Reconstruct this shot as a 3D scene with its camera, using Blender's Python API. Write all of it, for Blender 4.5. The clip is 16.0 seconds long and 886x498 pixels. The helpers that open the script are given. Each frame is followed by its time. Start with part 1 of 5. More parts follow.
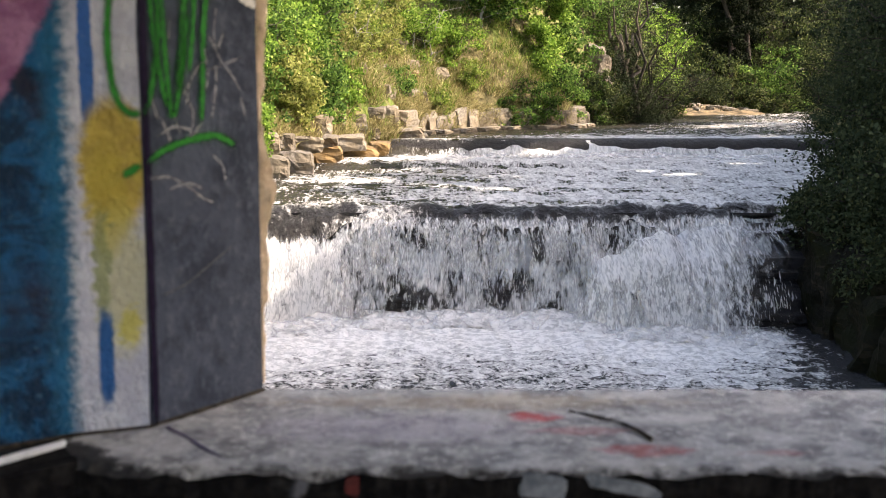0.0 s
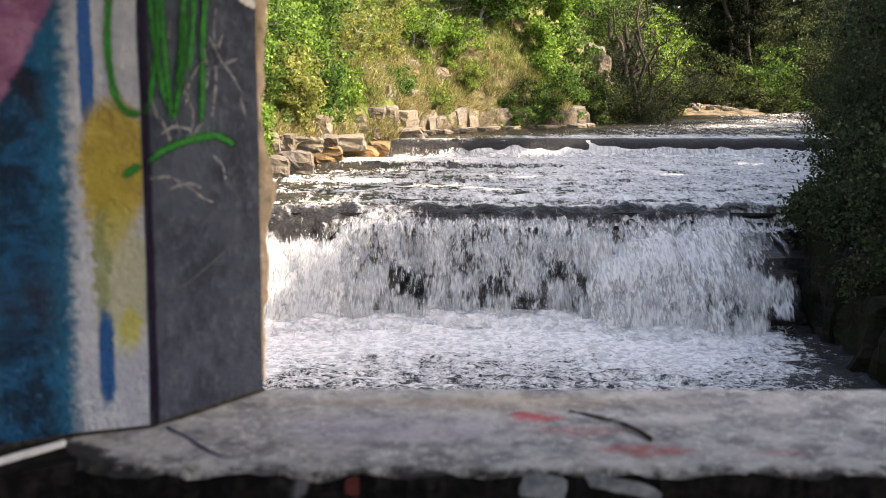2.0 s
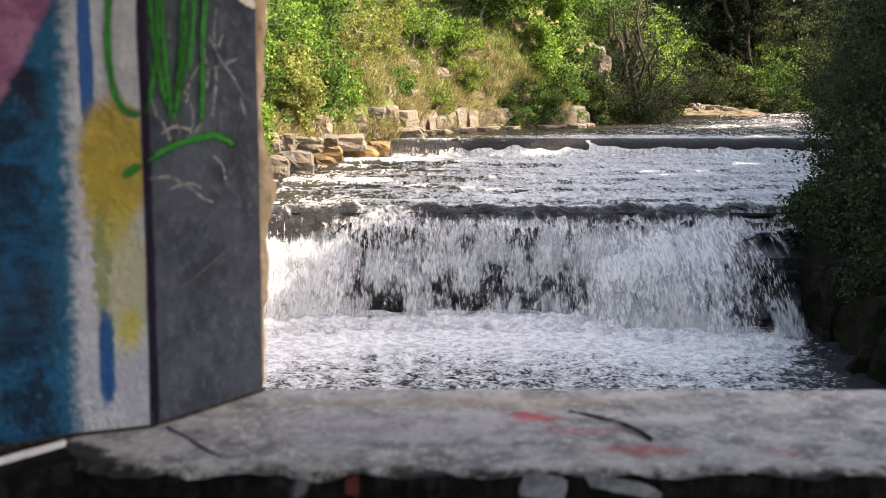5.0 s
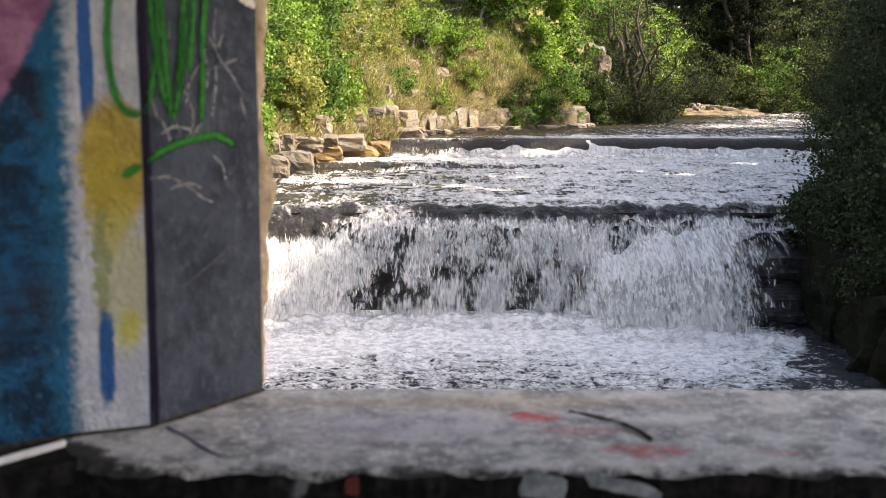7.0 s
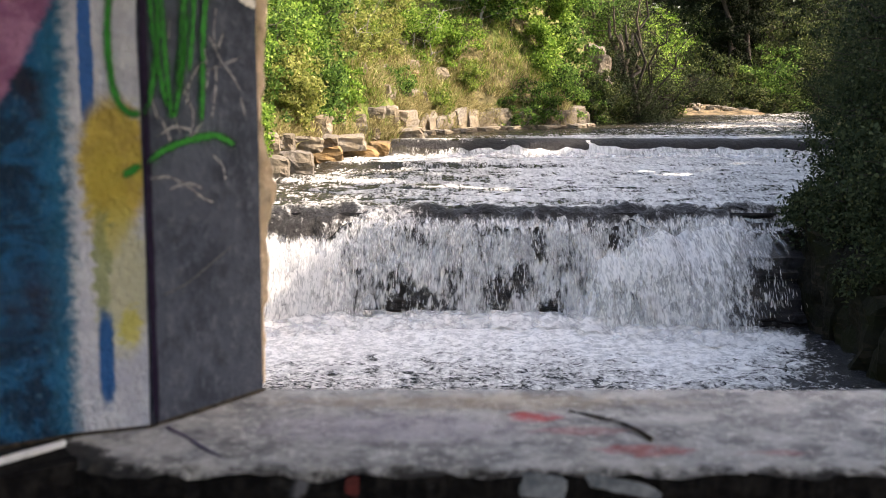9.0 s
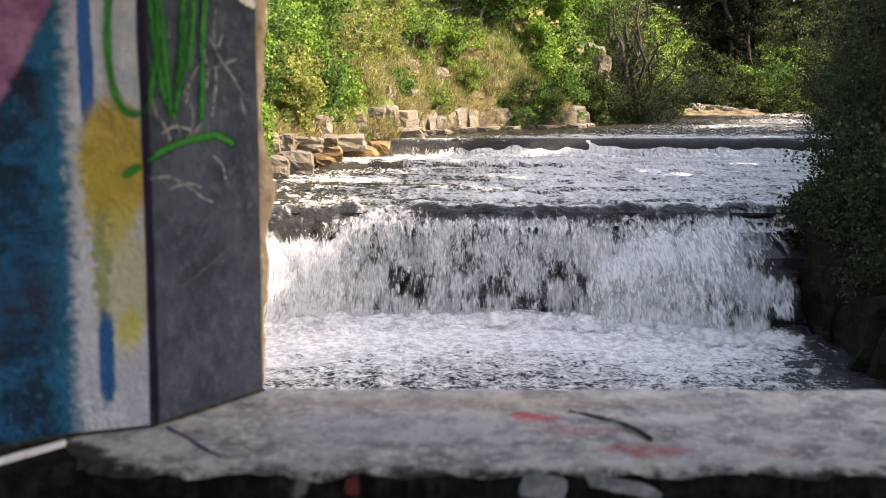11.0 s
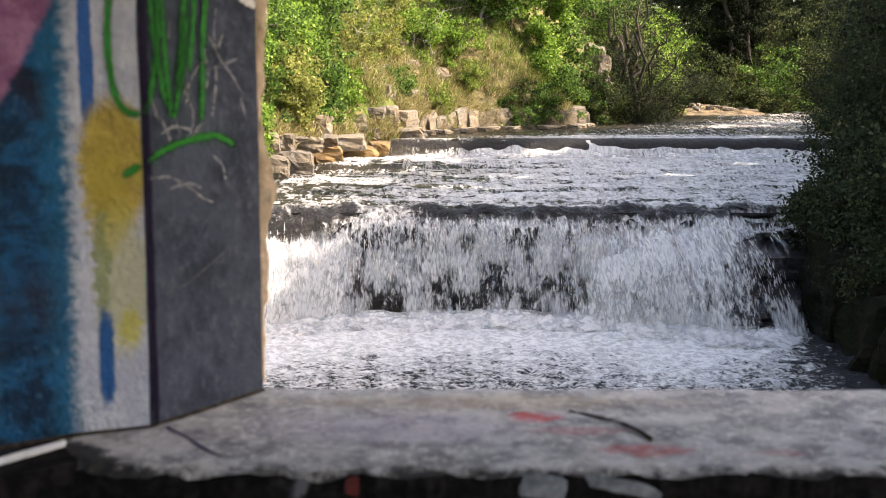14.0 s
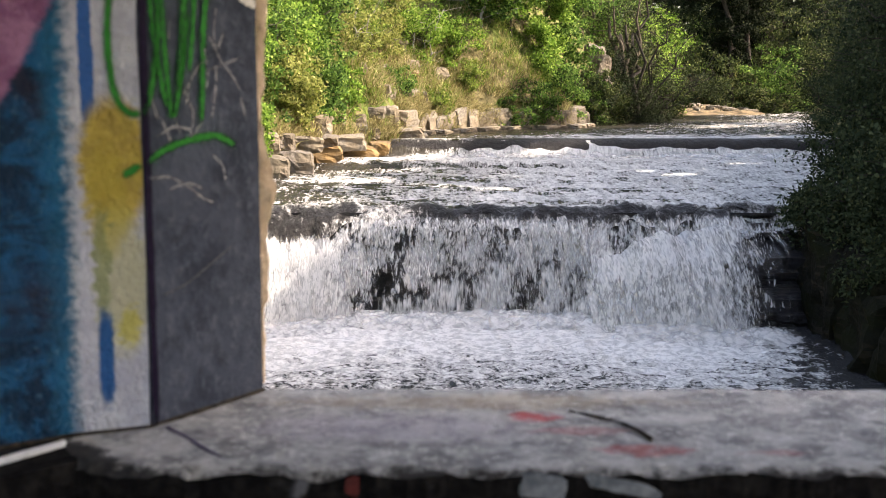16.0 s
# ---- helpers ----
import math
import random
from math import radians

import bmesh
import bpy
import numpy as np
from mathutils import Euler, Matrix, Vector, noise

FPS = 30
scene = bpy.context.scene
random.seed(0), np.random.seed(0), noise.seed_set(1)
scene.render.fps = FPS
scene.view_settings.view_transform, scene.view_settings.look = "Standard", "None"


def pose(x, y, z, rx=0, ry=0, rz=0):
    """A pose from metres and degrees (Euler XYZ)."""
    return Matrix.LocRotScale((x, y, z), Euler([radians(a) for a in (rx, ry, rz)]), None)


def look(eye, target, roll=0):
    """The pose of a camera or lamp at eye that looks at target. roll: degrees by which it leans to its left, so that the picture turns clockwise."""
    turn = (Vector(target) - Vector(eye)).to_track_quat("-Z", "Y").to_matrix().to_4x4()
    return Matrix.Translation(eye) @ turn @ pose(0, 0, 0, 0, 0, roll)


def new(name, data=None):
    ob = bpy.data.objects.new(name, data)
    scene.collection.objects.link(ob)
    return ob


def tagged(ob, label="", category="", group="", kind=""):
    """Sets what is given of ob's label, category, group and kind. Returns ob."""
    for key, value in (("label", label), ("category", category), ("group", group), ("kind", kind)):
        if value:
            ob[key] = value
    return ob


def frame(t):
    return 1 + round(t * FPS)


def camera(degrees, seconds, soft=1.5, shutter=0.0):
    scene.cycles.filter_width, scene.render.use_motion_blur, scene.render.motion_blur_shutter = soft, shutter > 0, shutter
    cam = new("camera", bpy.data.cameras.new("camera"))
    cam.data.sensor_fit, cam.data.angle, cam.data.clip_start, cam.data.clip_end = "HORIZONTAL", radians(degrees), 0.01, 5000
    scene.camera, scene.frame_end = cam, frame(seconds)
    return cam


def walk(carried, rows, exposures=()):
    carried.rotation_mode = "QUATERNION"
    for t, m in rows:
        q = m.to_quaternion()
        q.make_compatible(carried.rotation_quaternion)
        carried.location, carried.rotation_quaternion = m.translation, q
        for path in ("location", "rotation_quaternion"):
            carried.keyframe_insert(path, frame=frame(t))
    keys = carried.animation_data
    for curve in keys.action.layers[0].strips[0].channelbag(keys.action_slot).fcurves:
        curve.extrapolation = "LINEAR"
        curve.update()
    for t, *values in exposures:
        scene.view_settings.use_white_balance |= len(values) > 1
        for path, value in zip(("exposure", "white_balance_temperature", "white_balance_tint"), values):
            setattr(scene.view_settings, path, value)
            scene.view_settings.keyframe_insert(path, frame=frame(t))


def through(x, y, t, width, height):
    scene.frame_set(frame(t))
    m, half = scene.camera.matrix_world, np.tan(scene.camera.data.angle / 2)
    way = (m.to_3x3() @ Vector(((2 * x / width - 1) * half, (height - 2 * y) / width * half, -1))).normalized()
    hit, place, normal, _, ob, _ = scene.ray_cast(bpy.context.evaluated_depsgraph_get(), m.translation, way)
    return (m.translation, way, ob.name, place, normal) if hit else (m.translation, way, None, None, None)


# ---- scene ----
cam = camera(40, 16.0, soft=0.8, shutter=0.35)
cam.data.dof.use_dof, cam.data.dof.focus_distance, cam.data.dof.aperture_fstop = True, 18.0, 5.6
STAND = pose(0, 0, 3.0, 90 - 7.694, 0, 0)
walk(cam, [(0, STAND), (16.0, STAND)], exposures=[(0, 1.82, 7500, 16), (16.0, 1.82, 7500, 16)])

# ---- daylight: sun from across the river, clear sky ----
SUN = Vector((0.74, 0.0, 0.67)).normalized()
world = bpy.data.worlds.new("sky")
scene.world = world
world.use_nodes = True
wn = world.node_tree.nodes
sky = wn.new("ShaderNodeTexSky")
sky.sky_type, sky.sun_disc = "NISHITA", False
sky.dust_density, sky.ozone_density = 3.0, 0.3
sky.sun_elevation, sky.sun_rotation = math.asin(SUN.z), radians(90)
wn["Background"].inputs["Strength"].default_value = 0.15
world.node_tree.links.new(sky.outputs[0], wn["Background"].inputs["Color"])
sun = new("sun", bpy.data.lights.new("sun", "SUN"))
sun.data.energy, sun.data.angle, sun.data.color = 3.9, radians(0.53), (1.0, 0.95, 0.86)
sun.matrix_world = look(SUN * 60, (0, 0, 0))


# ---- materials ----
class Mat:
    """A node material in short words."""

    def __init__(self, name, rough=0.7, metal=0.0, spec=0.5):
        self.m = bpy.data.materials.new(name)
        self.m.use_nodes = True
        self.t = self.m.node_tree
        self.b = self.t.nodes["Principled BSDF"]
        self.out = self.t.nodes["Material Output"]
        self.b.inputs["Roughness"].default_value = rough
        self.b.inputs["Metallic"].default_value = metal
        self.b.inputs["Specular IOR Level"].default_value = spec
        self.co = self.node("ShaderNodeTexCoord").outputs["Object"]

    def node(self, kind, **sets):
        n = self.t.nodes.new(kind)
        for i, v in sets.items():
            self.put(n.inputs[i.replace("_", " ")], v)
        return n

    def put(self, socket, v):
        if isinstance(v, bpy.types.NodeSocket):
            self.t.links.new(v, socket)
        elif isinstance(v, (tuple, list)) and len(v) == 3 and socket.type == "RGBA":
            socket.default_value = (*v, 1)
        else:
            socket.default_value = v

    def stretch(self, s, turn=(0, 0, 0), at=(0, 0, 0)):
        n = self.node("ShaderNodeMapping", Vector=self.co, Scale=s, Rotation=turn, Location=at)
        return n.outputs[0]

    def noise(self, scale, detail=4, rough=0.6, vec=None, warp=0.0):
        n = self.node("ShaderNodeTexNoise", Vector=vec or self.co, Scale=scale, Detail=detail, Roughness=rough, Distortion=warp)
        return n.outputs["Fac"]

    def math(self, op, a, b=0.0, c=0.0, clamp=False):
        n = self.t.nodes.new("ShaderNodeMath")
        n.operation, n.use_clamp = op, clamp
        for s, v in zip(n.inputs, (a, b, c)):
            self.put(s, v)
        return n.outputs[0]

    def step(self, v, lo, hi, a=0.0, b=1.0):
        n = self.node("ShaderNodeMapRange")
        n.interpolation_type = "SMOOTHSTEP"
        for s, x in zip(n.inputs, (v, lo, hi, a, b)):
            self.put(s, x)
        return n.outputs[0]

    def mix(self, fac, a, b):
        n = self.t.nodes.new("ShaderNodeMix")
        n.data_type = "RGBA"
        for s, v in ((n.inputs[0], fac), (n.inputs[6], a), (n.inputs[7], b)):
            self.put(s, v)
        return n.outputs[2]

    def bump(self, h, strength=0.5, dist=0.02):
        n = self.node("ShaderNodeBump", Height=h, Strength=strength, Distance=dist)
        self.put(self.b.inputs["Normal"], n.outputs[0])

    def color(self, v):
        self.put(self.b.inputs["Base Color"], v)
        return self

    def rough(self, v):
        self.put(self.b.inputs["Roughness"], v)

    def island(self):
        return self.node("ShaderNodeNewGeometry").outputs["Random Per Island"]

    def fact(self, name):
        n = self.t.nodes.new("ShaderNodeAttribute")
        n.attribute_name = name
        return n.outputs["Fac"]


def mat_leaf(name, a, b, c, shine=0.2, through=0.45):
    m = Mat(name, 0.42 if shine > 0.2 else 0.8, spec=shine)
    r = m.island()
    col = m.mix(m.step(r, 0.15, 0.6), a, b)
    col = m.mix(m.step(r, 0.72, 0.92), col, c)
    col = m.mix(m.step(m.noise(1.3), 0.3, 0.7), col, m.mix(0.35, col, b))
    m.color(col)
    t = m.node("ShaderNodeBsdfTranslucent", Color=col)
    mx = m.node("ShaderNodeMixShader", Fac=through)
    m.put(mx.inputs[1], m.b.outputs[0])
    m.put(mx.inputs[2], t.outputs[0])
    m.put(m.out.inputs[0], mx.outputs[0])
    return m.m


LEAF_BRIGHT = mat_leaf("leaf_bright", (0.030, 0.080, 0.012), (0.215, 0.36, 0.055), (0.40, 0.52, 0.12))
LEAF_MID = mat_leaf("leaf_mid", (0.015, 0.042, 0.01), (0.125, 0.235, 0.048), (0.30, 0.42, 0.10))
LEAF_OLIVE = mat_leaf("leaf_olive", (0.02, 0.032, 0.01), (0.06, 0.085, 0.025), (0.20, 0.22, 0.08), through=0.3)
# LEAF_DARK and LEAF_SHADE carry shade in their colour, beyond the leaf's own green
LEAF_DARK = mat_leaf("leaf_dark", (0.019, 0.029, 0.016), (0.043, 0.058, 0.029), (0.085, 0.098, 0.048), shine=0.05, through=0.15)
# near-black leaf colour that paints the shade deep inside the wood
WOOD_SHADE = mat_leaf("wood_shade_leaves", (0.008, 0.012, 0.007), (0.016, 0.022, 0.011), (0.03, 0.036, 0.018), shine=0.05, through=0.05)
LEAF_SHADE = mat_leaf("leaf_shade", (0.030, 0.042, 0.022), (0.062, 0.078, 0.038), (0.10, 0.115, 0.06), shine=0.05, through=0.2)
LEAF_YELLOW = mat_leaf("leaf_yellow", (0.06, 0.075, 0.018), (0.33, 0.36, 0.10), (0.52, 0.50, 0.19))
GRASS_DRY = mat_leaf("grass_dry", (0.14, 0.115, 0.045), (0.38, 0.33, 0.155), (0.54, 0.47, 0.25), shine=0.2, through=0.3)
GRASS_GREEN = mat_leaf("grass_green", (0.06, 0.11, 0.02), (0.22, 0.30, 0.055), (0.36, 0.39, 0.12), shine=0.2, through=0.35)


def mat_bark(name, a, b):
    m = Mat(name, 0.85, spec=0.2)
    n = m.noise(14, 5, vec=m.stretch((3, 3, 0.6)))
    m.color(m.mix(m.step(n, 0.35, 0.65), a, b))
    m.bump(n, 0.6, 0.02)
    return m.m


BARK = mat_bark("bark", (0.05, 0.04, 0.03), (0.14, 0.12, 0.09))
BARK_PALE = mat_bark("bark_pale", (0.22, 0.20, 0.17), (0.45, 0.42, 0.38))
BARK_DARK = mat_bark("bark_dark", (0.02, 0.018, 0.015), (0.06, 0.05, 0.04))


def mat_rock(name, a, b, c, rough=0.8, strata=9.0, spec=0.3):
    m = Mat(name, rough, spec=spec)
    big = m.noise(1.6, 3)
    fine = m.noise(16, 6, 0.65)
    lay = m.noise(strata, 3, vec=m.stretch((0.25, 0.25, 1.6)))
    col = m.mix(m.step(fine, 0.3, 0.7), a, b)
    col = m.mix(m.step(big, 0.45, 0.65), col, c)
    col = m.mix(m.step(lay, 0.56, 0.66), col, m.mix(0.5, col, (0.05, 0.04, 0.03)))
    rnd = m.node("ShaderNodeObjectInfo").outputs["Random"]
    m.color(m.mix(m.step(rnd, 0.0, 1.0, 0.0, 0.45), col, c))
    m.bump(m.math("ADD", fine, m.math("MULTIPLY", lay, 0.7)), 0.7, 0.05)
    return m.m


LIMESTONE = mat_rock("limestone", (0.10, 0.088, 0.074), (0.31, 0.275, 0.23), (0.22, 0.175, 0.12), strata=6.0)
OCHRE_STONE = mat_rock("ochre_stone", (0.08, 0.058, 0.038), (0.24, 0.18, 0.11), (0.26, 0.16, 0.065))
BOULDER = mat_rock("boulder", (0.08, 0.07, 0.06), (0.21, 0.185, 0.16), (0.15, 0.12, 0.085))
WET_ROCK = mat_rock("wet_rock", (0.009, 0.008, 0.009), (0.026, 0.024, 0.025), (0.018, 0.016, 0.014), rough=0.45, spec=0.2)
# matt and near-black: the shade under the overhang is put into the rock colour
SHADED_ROCK = mat_rock("shaded_rock", (0.006, 0.006, 0.005), (0.018, 0.017, 0.014), (0.012, 0.014, 0.007), rough=0.95, spec=0.05)


def mat_ground():
    m = Mat("earth", 0.95, spec=0.1)
    n, f = m.noise(0.7, 4), m.noise(9, 6, 0.7)
    col = m.mix(m.step(f, 0.3, 0.7), (0.10, 0.085, 0.045), (0.24, 0.20, 0.10))
    col = m.mix(m.step(n, 0.45, 0.6), col, m.mix(m.step(f, 0.35, 0.7), (0.06, 0.09, 0.02), (0.16, 0.19, 0.05)))
    m.color(col)
    m.bump(f, 0.8, 0.08)
    return m.m


EARTH = mat_ground()


def mat_gravel():
    m = Mat("gravel", 0.9, spec=0.2)
    f = m.noise(5, 6, 0.7, vec=m.stretch((0.5, 1, 3)))
    m.color(m.mix(m.step(f, 0.35, 0.65), (0.05, 0.04, 0.025), (0.27, 0.20, 0.12)))
    m.bump(f, 0.8, 0.08)
    return m.m


GRAVEL = mat_gravel()


def mat_water(name, deep, fx, fy, lo, hi, white=0.8):
    """Fast water: dark and glossy, with broken foam where the attribute 'foam' is high."""
    m = Mat(name, 0.08, spec=0.5)
    m.b.inputs["IOR"].default_value = 1.33
    v = m.stretch((fx, fy, 1))
    fine = m.noise(3.3, 4, 0.7, vec=v, warp=0.2)
    n = m.math("ADD", m.math("MULTIPLY", m.noise(1.0, 5, 0.7, vec=v, warp=0.15), 0.5), m.math("MULTIPLY", fine, 0.5))
    cut = m.math("SUBTRACT", 1.0, m.fact("foam"))
    d = m.math("SUBTRACT", n, m.math("MULTIPLY_ADD", cut, 0.5, 0.26))
    f = m.step(d, lo, hi)
    col = m.mix(m.noise(0.9, 3), deep, tuple(c * 1.9 for c in deep))
    # two froth tones paint in the light and shade of the chop
    froth = m.mix(m.step(m.noise(1.9, 4, 0.7, vec=v, warp=0.15), 0.38, 0.60), (white * 0.62, white * 0.61, white * 0.59), (white, white * 0.98, white * 0.945))
    m.color(m.mix(f, col, froth))
    m.rough(m.step(f, 0, 1, 0.16, 0.75))
    m.bump(m.math("ADD", m.noise(2.2, 5, 0.68, vec=v, warp=0.2), m.math("MULTIPLY", f, 0.3)), 0.9, 0.085)
    return m.m


WATER_POOL = mat_water("pool_water", (0.016, 0.016, 0.017), 4.6, 4.4, -0.07, 0.09, 0.93)
WATER_RIVER = mat_water("river_water", (0.026, 0.023, 0.017), 7.0, 2.4, -0.06, 0.11, 0.86)


def mat_lip():
    m = Mat("lip_water", 0.3, spec=0.2)
    v = m.stretch((7.0, 3.0, 4.0))
    n = m.math("ADD", m.math("MULTIPLY", m.noise(1, 6, 0.72, vec=v, warp=0.8), 0.6), m.math("MULTIPLY", m.noise(3.4, 4, 0.7, vec=v, warp=0.6), 0.4))
    d = m.math("SUBTRACT", n, m.math("MULTIPLY_ADD", m.math("SUBTRACT", 1.0, m.fact("foam")), 0.5, 0.26))
    f = m.step(d, -0.06, 0.14)
    m.color(m.mix(f, (0.020, 0.018, 0.018), (0.76, 0.745, 0.72)))
    m.rough(m.step(f, 0, 1, 0.28, 0.7))
    m.bump(n, 1.0, 0.12)
    return m.m


WATER_LIP = mat_lip()


def mat_white_water(name, through):
    m = Mat(name, 0.5, spec=0.3)
    col = m.mix(m.noise(6, 3), (0.84, 0.83, 0.81), (0.92, 0.91, 0.89))
    m.color(col)
    t = m.node("ShaderNodeBsdfTranslucent", Color=(0.88, 0.87, 0.85))
    mx = m.node("ShaderNodeMixShader", Fac=through)
    m.put(mx.inputs[1], m.b.outputs[0])
    m.put(mx.inputs[2], t.outputs[0])
    m.put(m.out.inputs[0], mx.outputs[0])
    return m.m


WHITE_WATER = mat_white_water("white_water", 0.45)


def mat_veil(name, size, lo, hi, relief=0.05):
    """A thin torn veil of falling water: white streaks with gaps between them."""
    m = Mat(name, 0.5, spec=0.3)
    r = m.node("ShaderNodeObjectInfo").outputs["Random"]
    far = m.node("ShaderNodeVectorMath", Vector=m.stretch(size))
    far.operation = "ADD"
    m.put(far.inputs[1], m.node("ShaderNodeCombineXYZ", X=m.math("MULTIPLY", r, 90.0), Z=m.math("MULTIPLY", r, 37.0)).outputs[0])
    v = far.outputs[0]
    fine = m.noise(2.7, 4, 0.62, vec=v, warp=0.7)
    n = m.math("ADD", m.math("MULTIPLY", m.noise(1, 3, 0.55, vec=v, warp=0.9), 0.6), m.math("MULTIPLY", fine, 0.4))
    d = m.math("SUBTRACT", n, m.math("MULTIPLY_ADD", m.math("SUBTRACT", 1.0, m.fact("foam")), 0.5, 0.26))
    col = m.mix(m.step(fine, 0.36, 0.60), (0.54, 0.535, 0.525), (0.86, 0.845, 0.82))
    m.color(col)
    m.bump(n, 0.9, relief)
    clear = m.node("ShaderNodeBsdfTransparent")
    t = m.node("ShaderNodeBsdfTranslucent", Color=col)
    body = m.node("ShaderNodeMixShader", Fac=0.35)
    m.put(body.inputs[1], m.b.outputs[0])
    m.put(body.inputs[2], t.outputs[0])
    mx = m.node("ShaderNodeMixShader", Fac=m.step(d, lo, hi))
    m.put(mx.inputs[1], clear.outputs[0])
    m.put(mx.inputs[2], body.outputs[0])
    m.put(m.out.inputs[0], mx.outputs[0])
    return m.m


VEIL = mat_veil("veil_water", (12.0, 1.2, 4.2), -0.12, 0.14)
SPRAY = mat_veil("spray_water", (4, 4, 5), -0.12, 0.32, 0.03)


def mat_concrete(name, a, b, stain, smears=False, scale=1.0):
    m = Mat(name, 0.9, spec=0.1)
    n, f, g = m.noise(7 * scale, 6, 0.7), m.noise(38 * scale, 5, 0.7), m.noise(13 * scale, 5, 0.65, warp=0.8)
    col = m.mix(m.step(n, 0.36, 0.64), a, b)
    col = m.mix(m.step(f, 0.5, 0.68, 0, 0.7), col, stain)
    col = m.mix(m.step(g, 0.56, 0.66, 0, 0.55), col, m.mix(0.5, col, (0.03, 0.03, 0.035)))
    if smears:
        # worn red and violet spray on the slab
        sep = m.node("ShaderNodeSeparateXYZ", Vector=m.co)
        x, y = sep.outputs[0], sep.outputs[1]
        for cx, cy, rx, ry, paint, power in ((0.165, 2.195, 0.05, 0.035, (0.50, 0.05, 0.06), 0.75), (0.25, 2.10, 0.09, 0.03, (0.42, 0.08, 0.08), 0.35),
                                             (0.34, 1.985, 0.075, 0.03, (0.45, 0.06, 0.06), 0.5), (0.56, 1.97, 0.06, 0.02, (0.40, 0.10, 0.10), 0.35),
                                             (-0.1, 2.12, 0.25, 0.09, (0.42, 0.40, 0.50), 0.4), (0.05, 2.3, 0.4, 0.06, (0.36, 0.30, 0.2), 0.4)):
            d = m.math("ADD", m.math("POWER", m.math("DIVIDE", m.math("SUBTRACT", x, cx), rx), 2.0), m.math("POWER", m.math("DIVIDE", m.math("SUBTRACT", y, cy), ry), 2.0))
            d = m.math("ADD", d, m.math("MULTIPLY", m.math("SUBTRACT", m.noise(34, 5, 0.7), 0.5), 4.5))
            col = m.mix(m.step(d, 0.1, 1.5, power, 0.0), col, paint)
        # black paint that runs over the front edge
        run = m.math("MULTIPLY_ADD", m.math("SUBTRACT", m.noise(20, 6, 0.78), 0.5), 0.15, y)
        run = m.math("SUBTRACT", run, m.step(x, -0.68, -0.45, 0.17, 0.0))
        col = m.mix(m.step(run, 1.872, 1.908, 0.92, 0.0), col, (0.014, 0.014, 0.016))
    m.color(col)
    m.bump(m.math("ADD", f, m.math("MULTIPLY", g, 0.6)), 0.8, 0.016)
    return m.m


CONCRETE = mat_concrete("concrete", (0.195, 0.205, 0.22), (0.455, 0.47, 0.485), (0.69, 0.71, 0.72), smears=True, scale=1.6)
CONCRETE_PLAIN = mat_concrete("plain_concrete", (0.22, 0.21, 0.20), (0.34, 0.33, 0.31), (0.42, 0.40, 0.38))
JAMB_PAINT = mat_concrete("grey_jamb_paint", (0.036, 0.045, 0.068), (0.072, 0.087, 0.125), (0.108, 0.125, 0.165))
RUBBLE = mat_concrete("broken_plaster", (0.42, 0.33, 0.24), (0.58, 0.47, 0.36), (0.30, 0.25, 0.20), scale=1.5)


def mat_black_base():
    m = Mat("black_paint_and_recess", 0.9, spec=0.08)
    n, f = m.noise(7, 4, warp=0.7), m.noise(30, 5, 0.7)
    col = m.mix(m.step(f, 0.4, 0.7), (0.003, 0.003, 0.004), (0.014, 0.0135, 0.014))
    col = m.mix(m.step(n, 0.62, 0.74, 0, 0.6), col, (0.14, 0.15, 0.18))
    m.color(col)
    m.bump(f, 0.8, 0.02)
    return m.m


BLACK_BASE = mat_black_base()


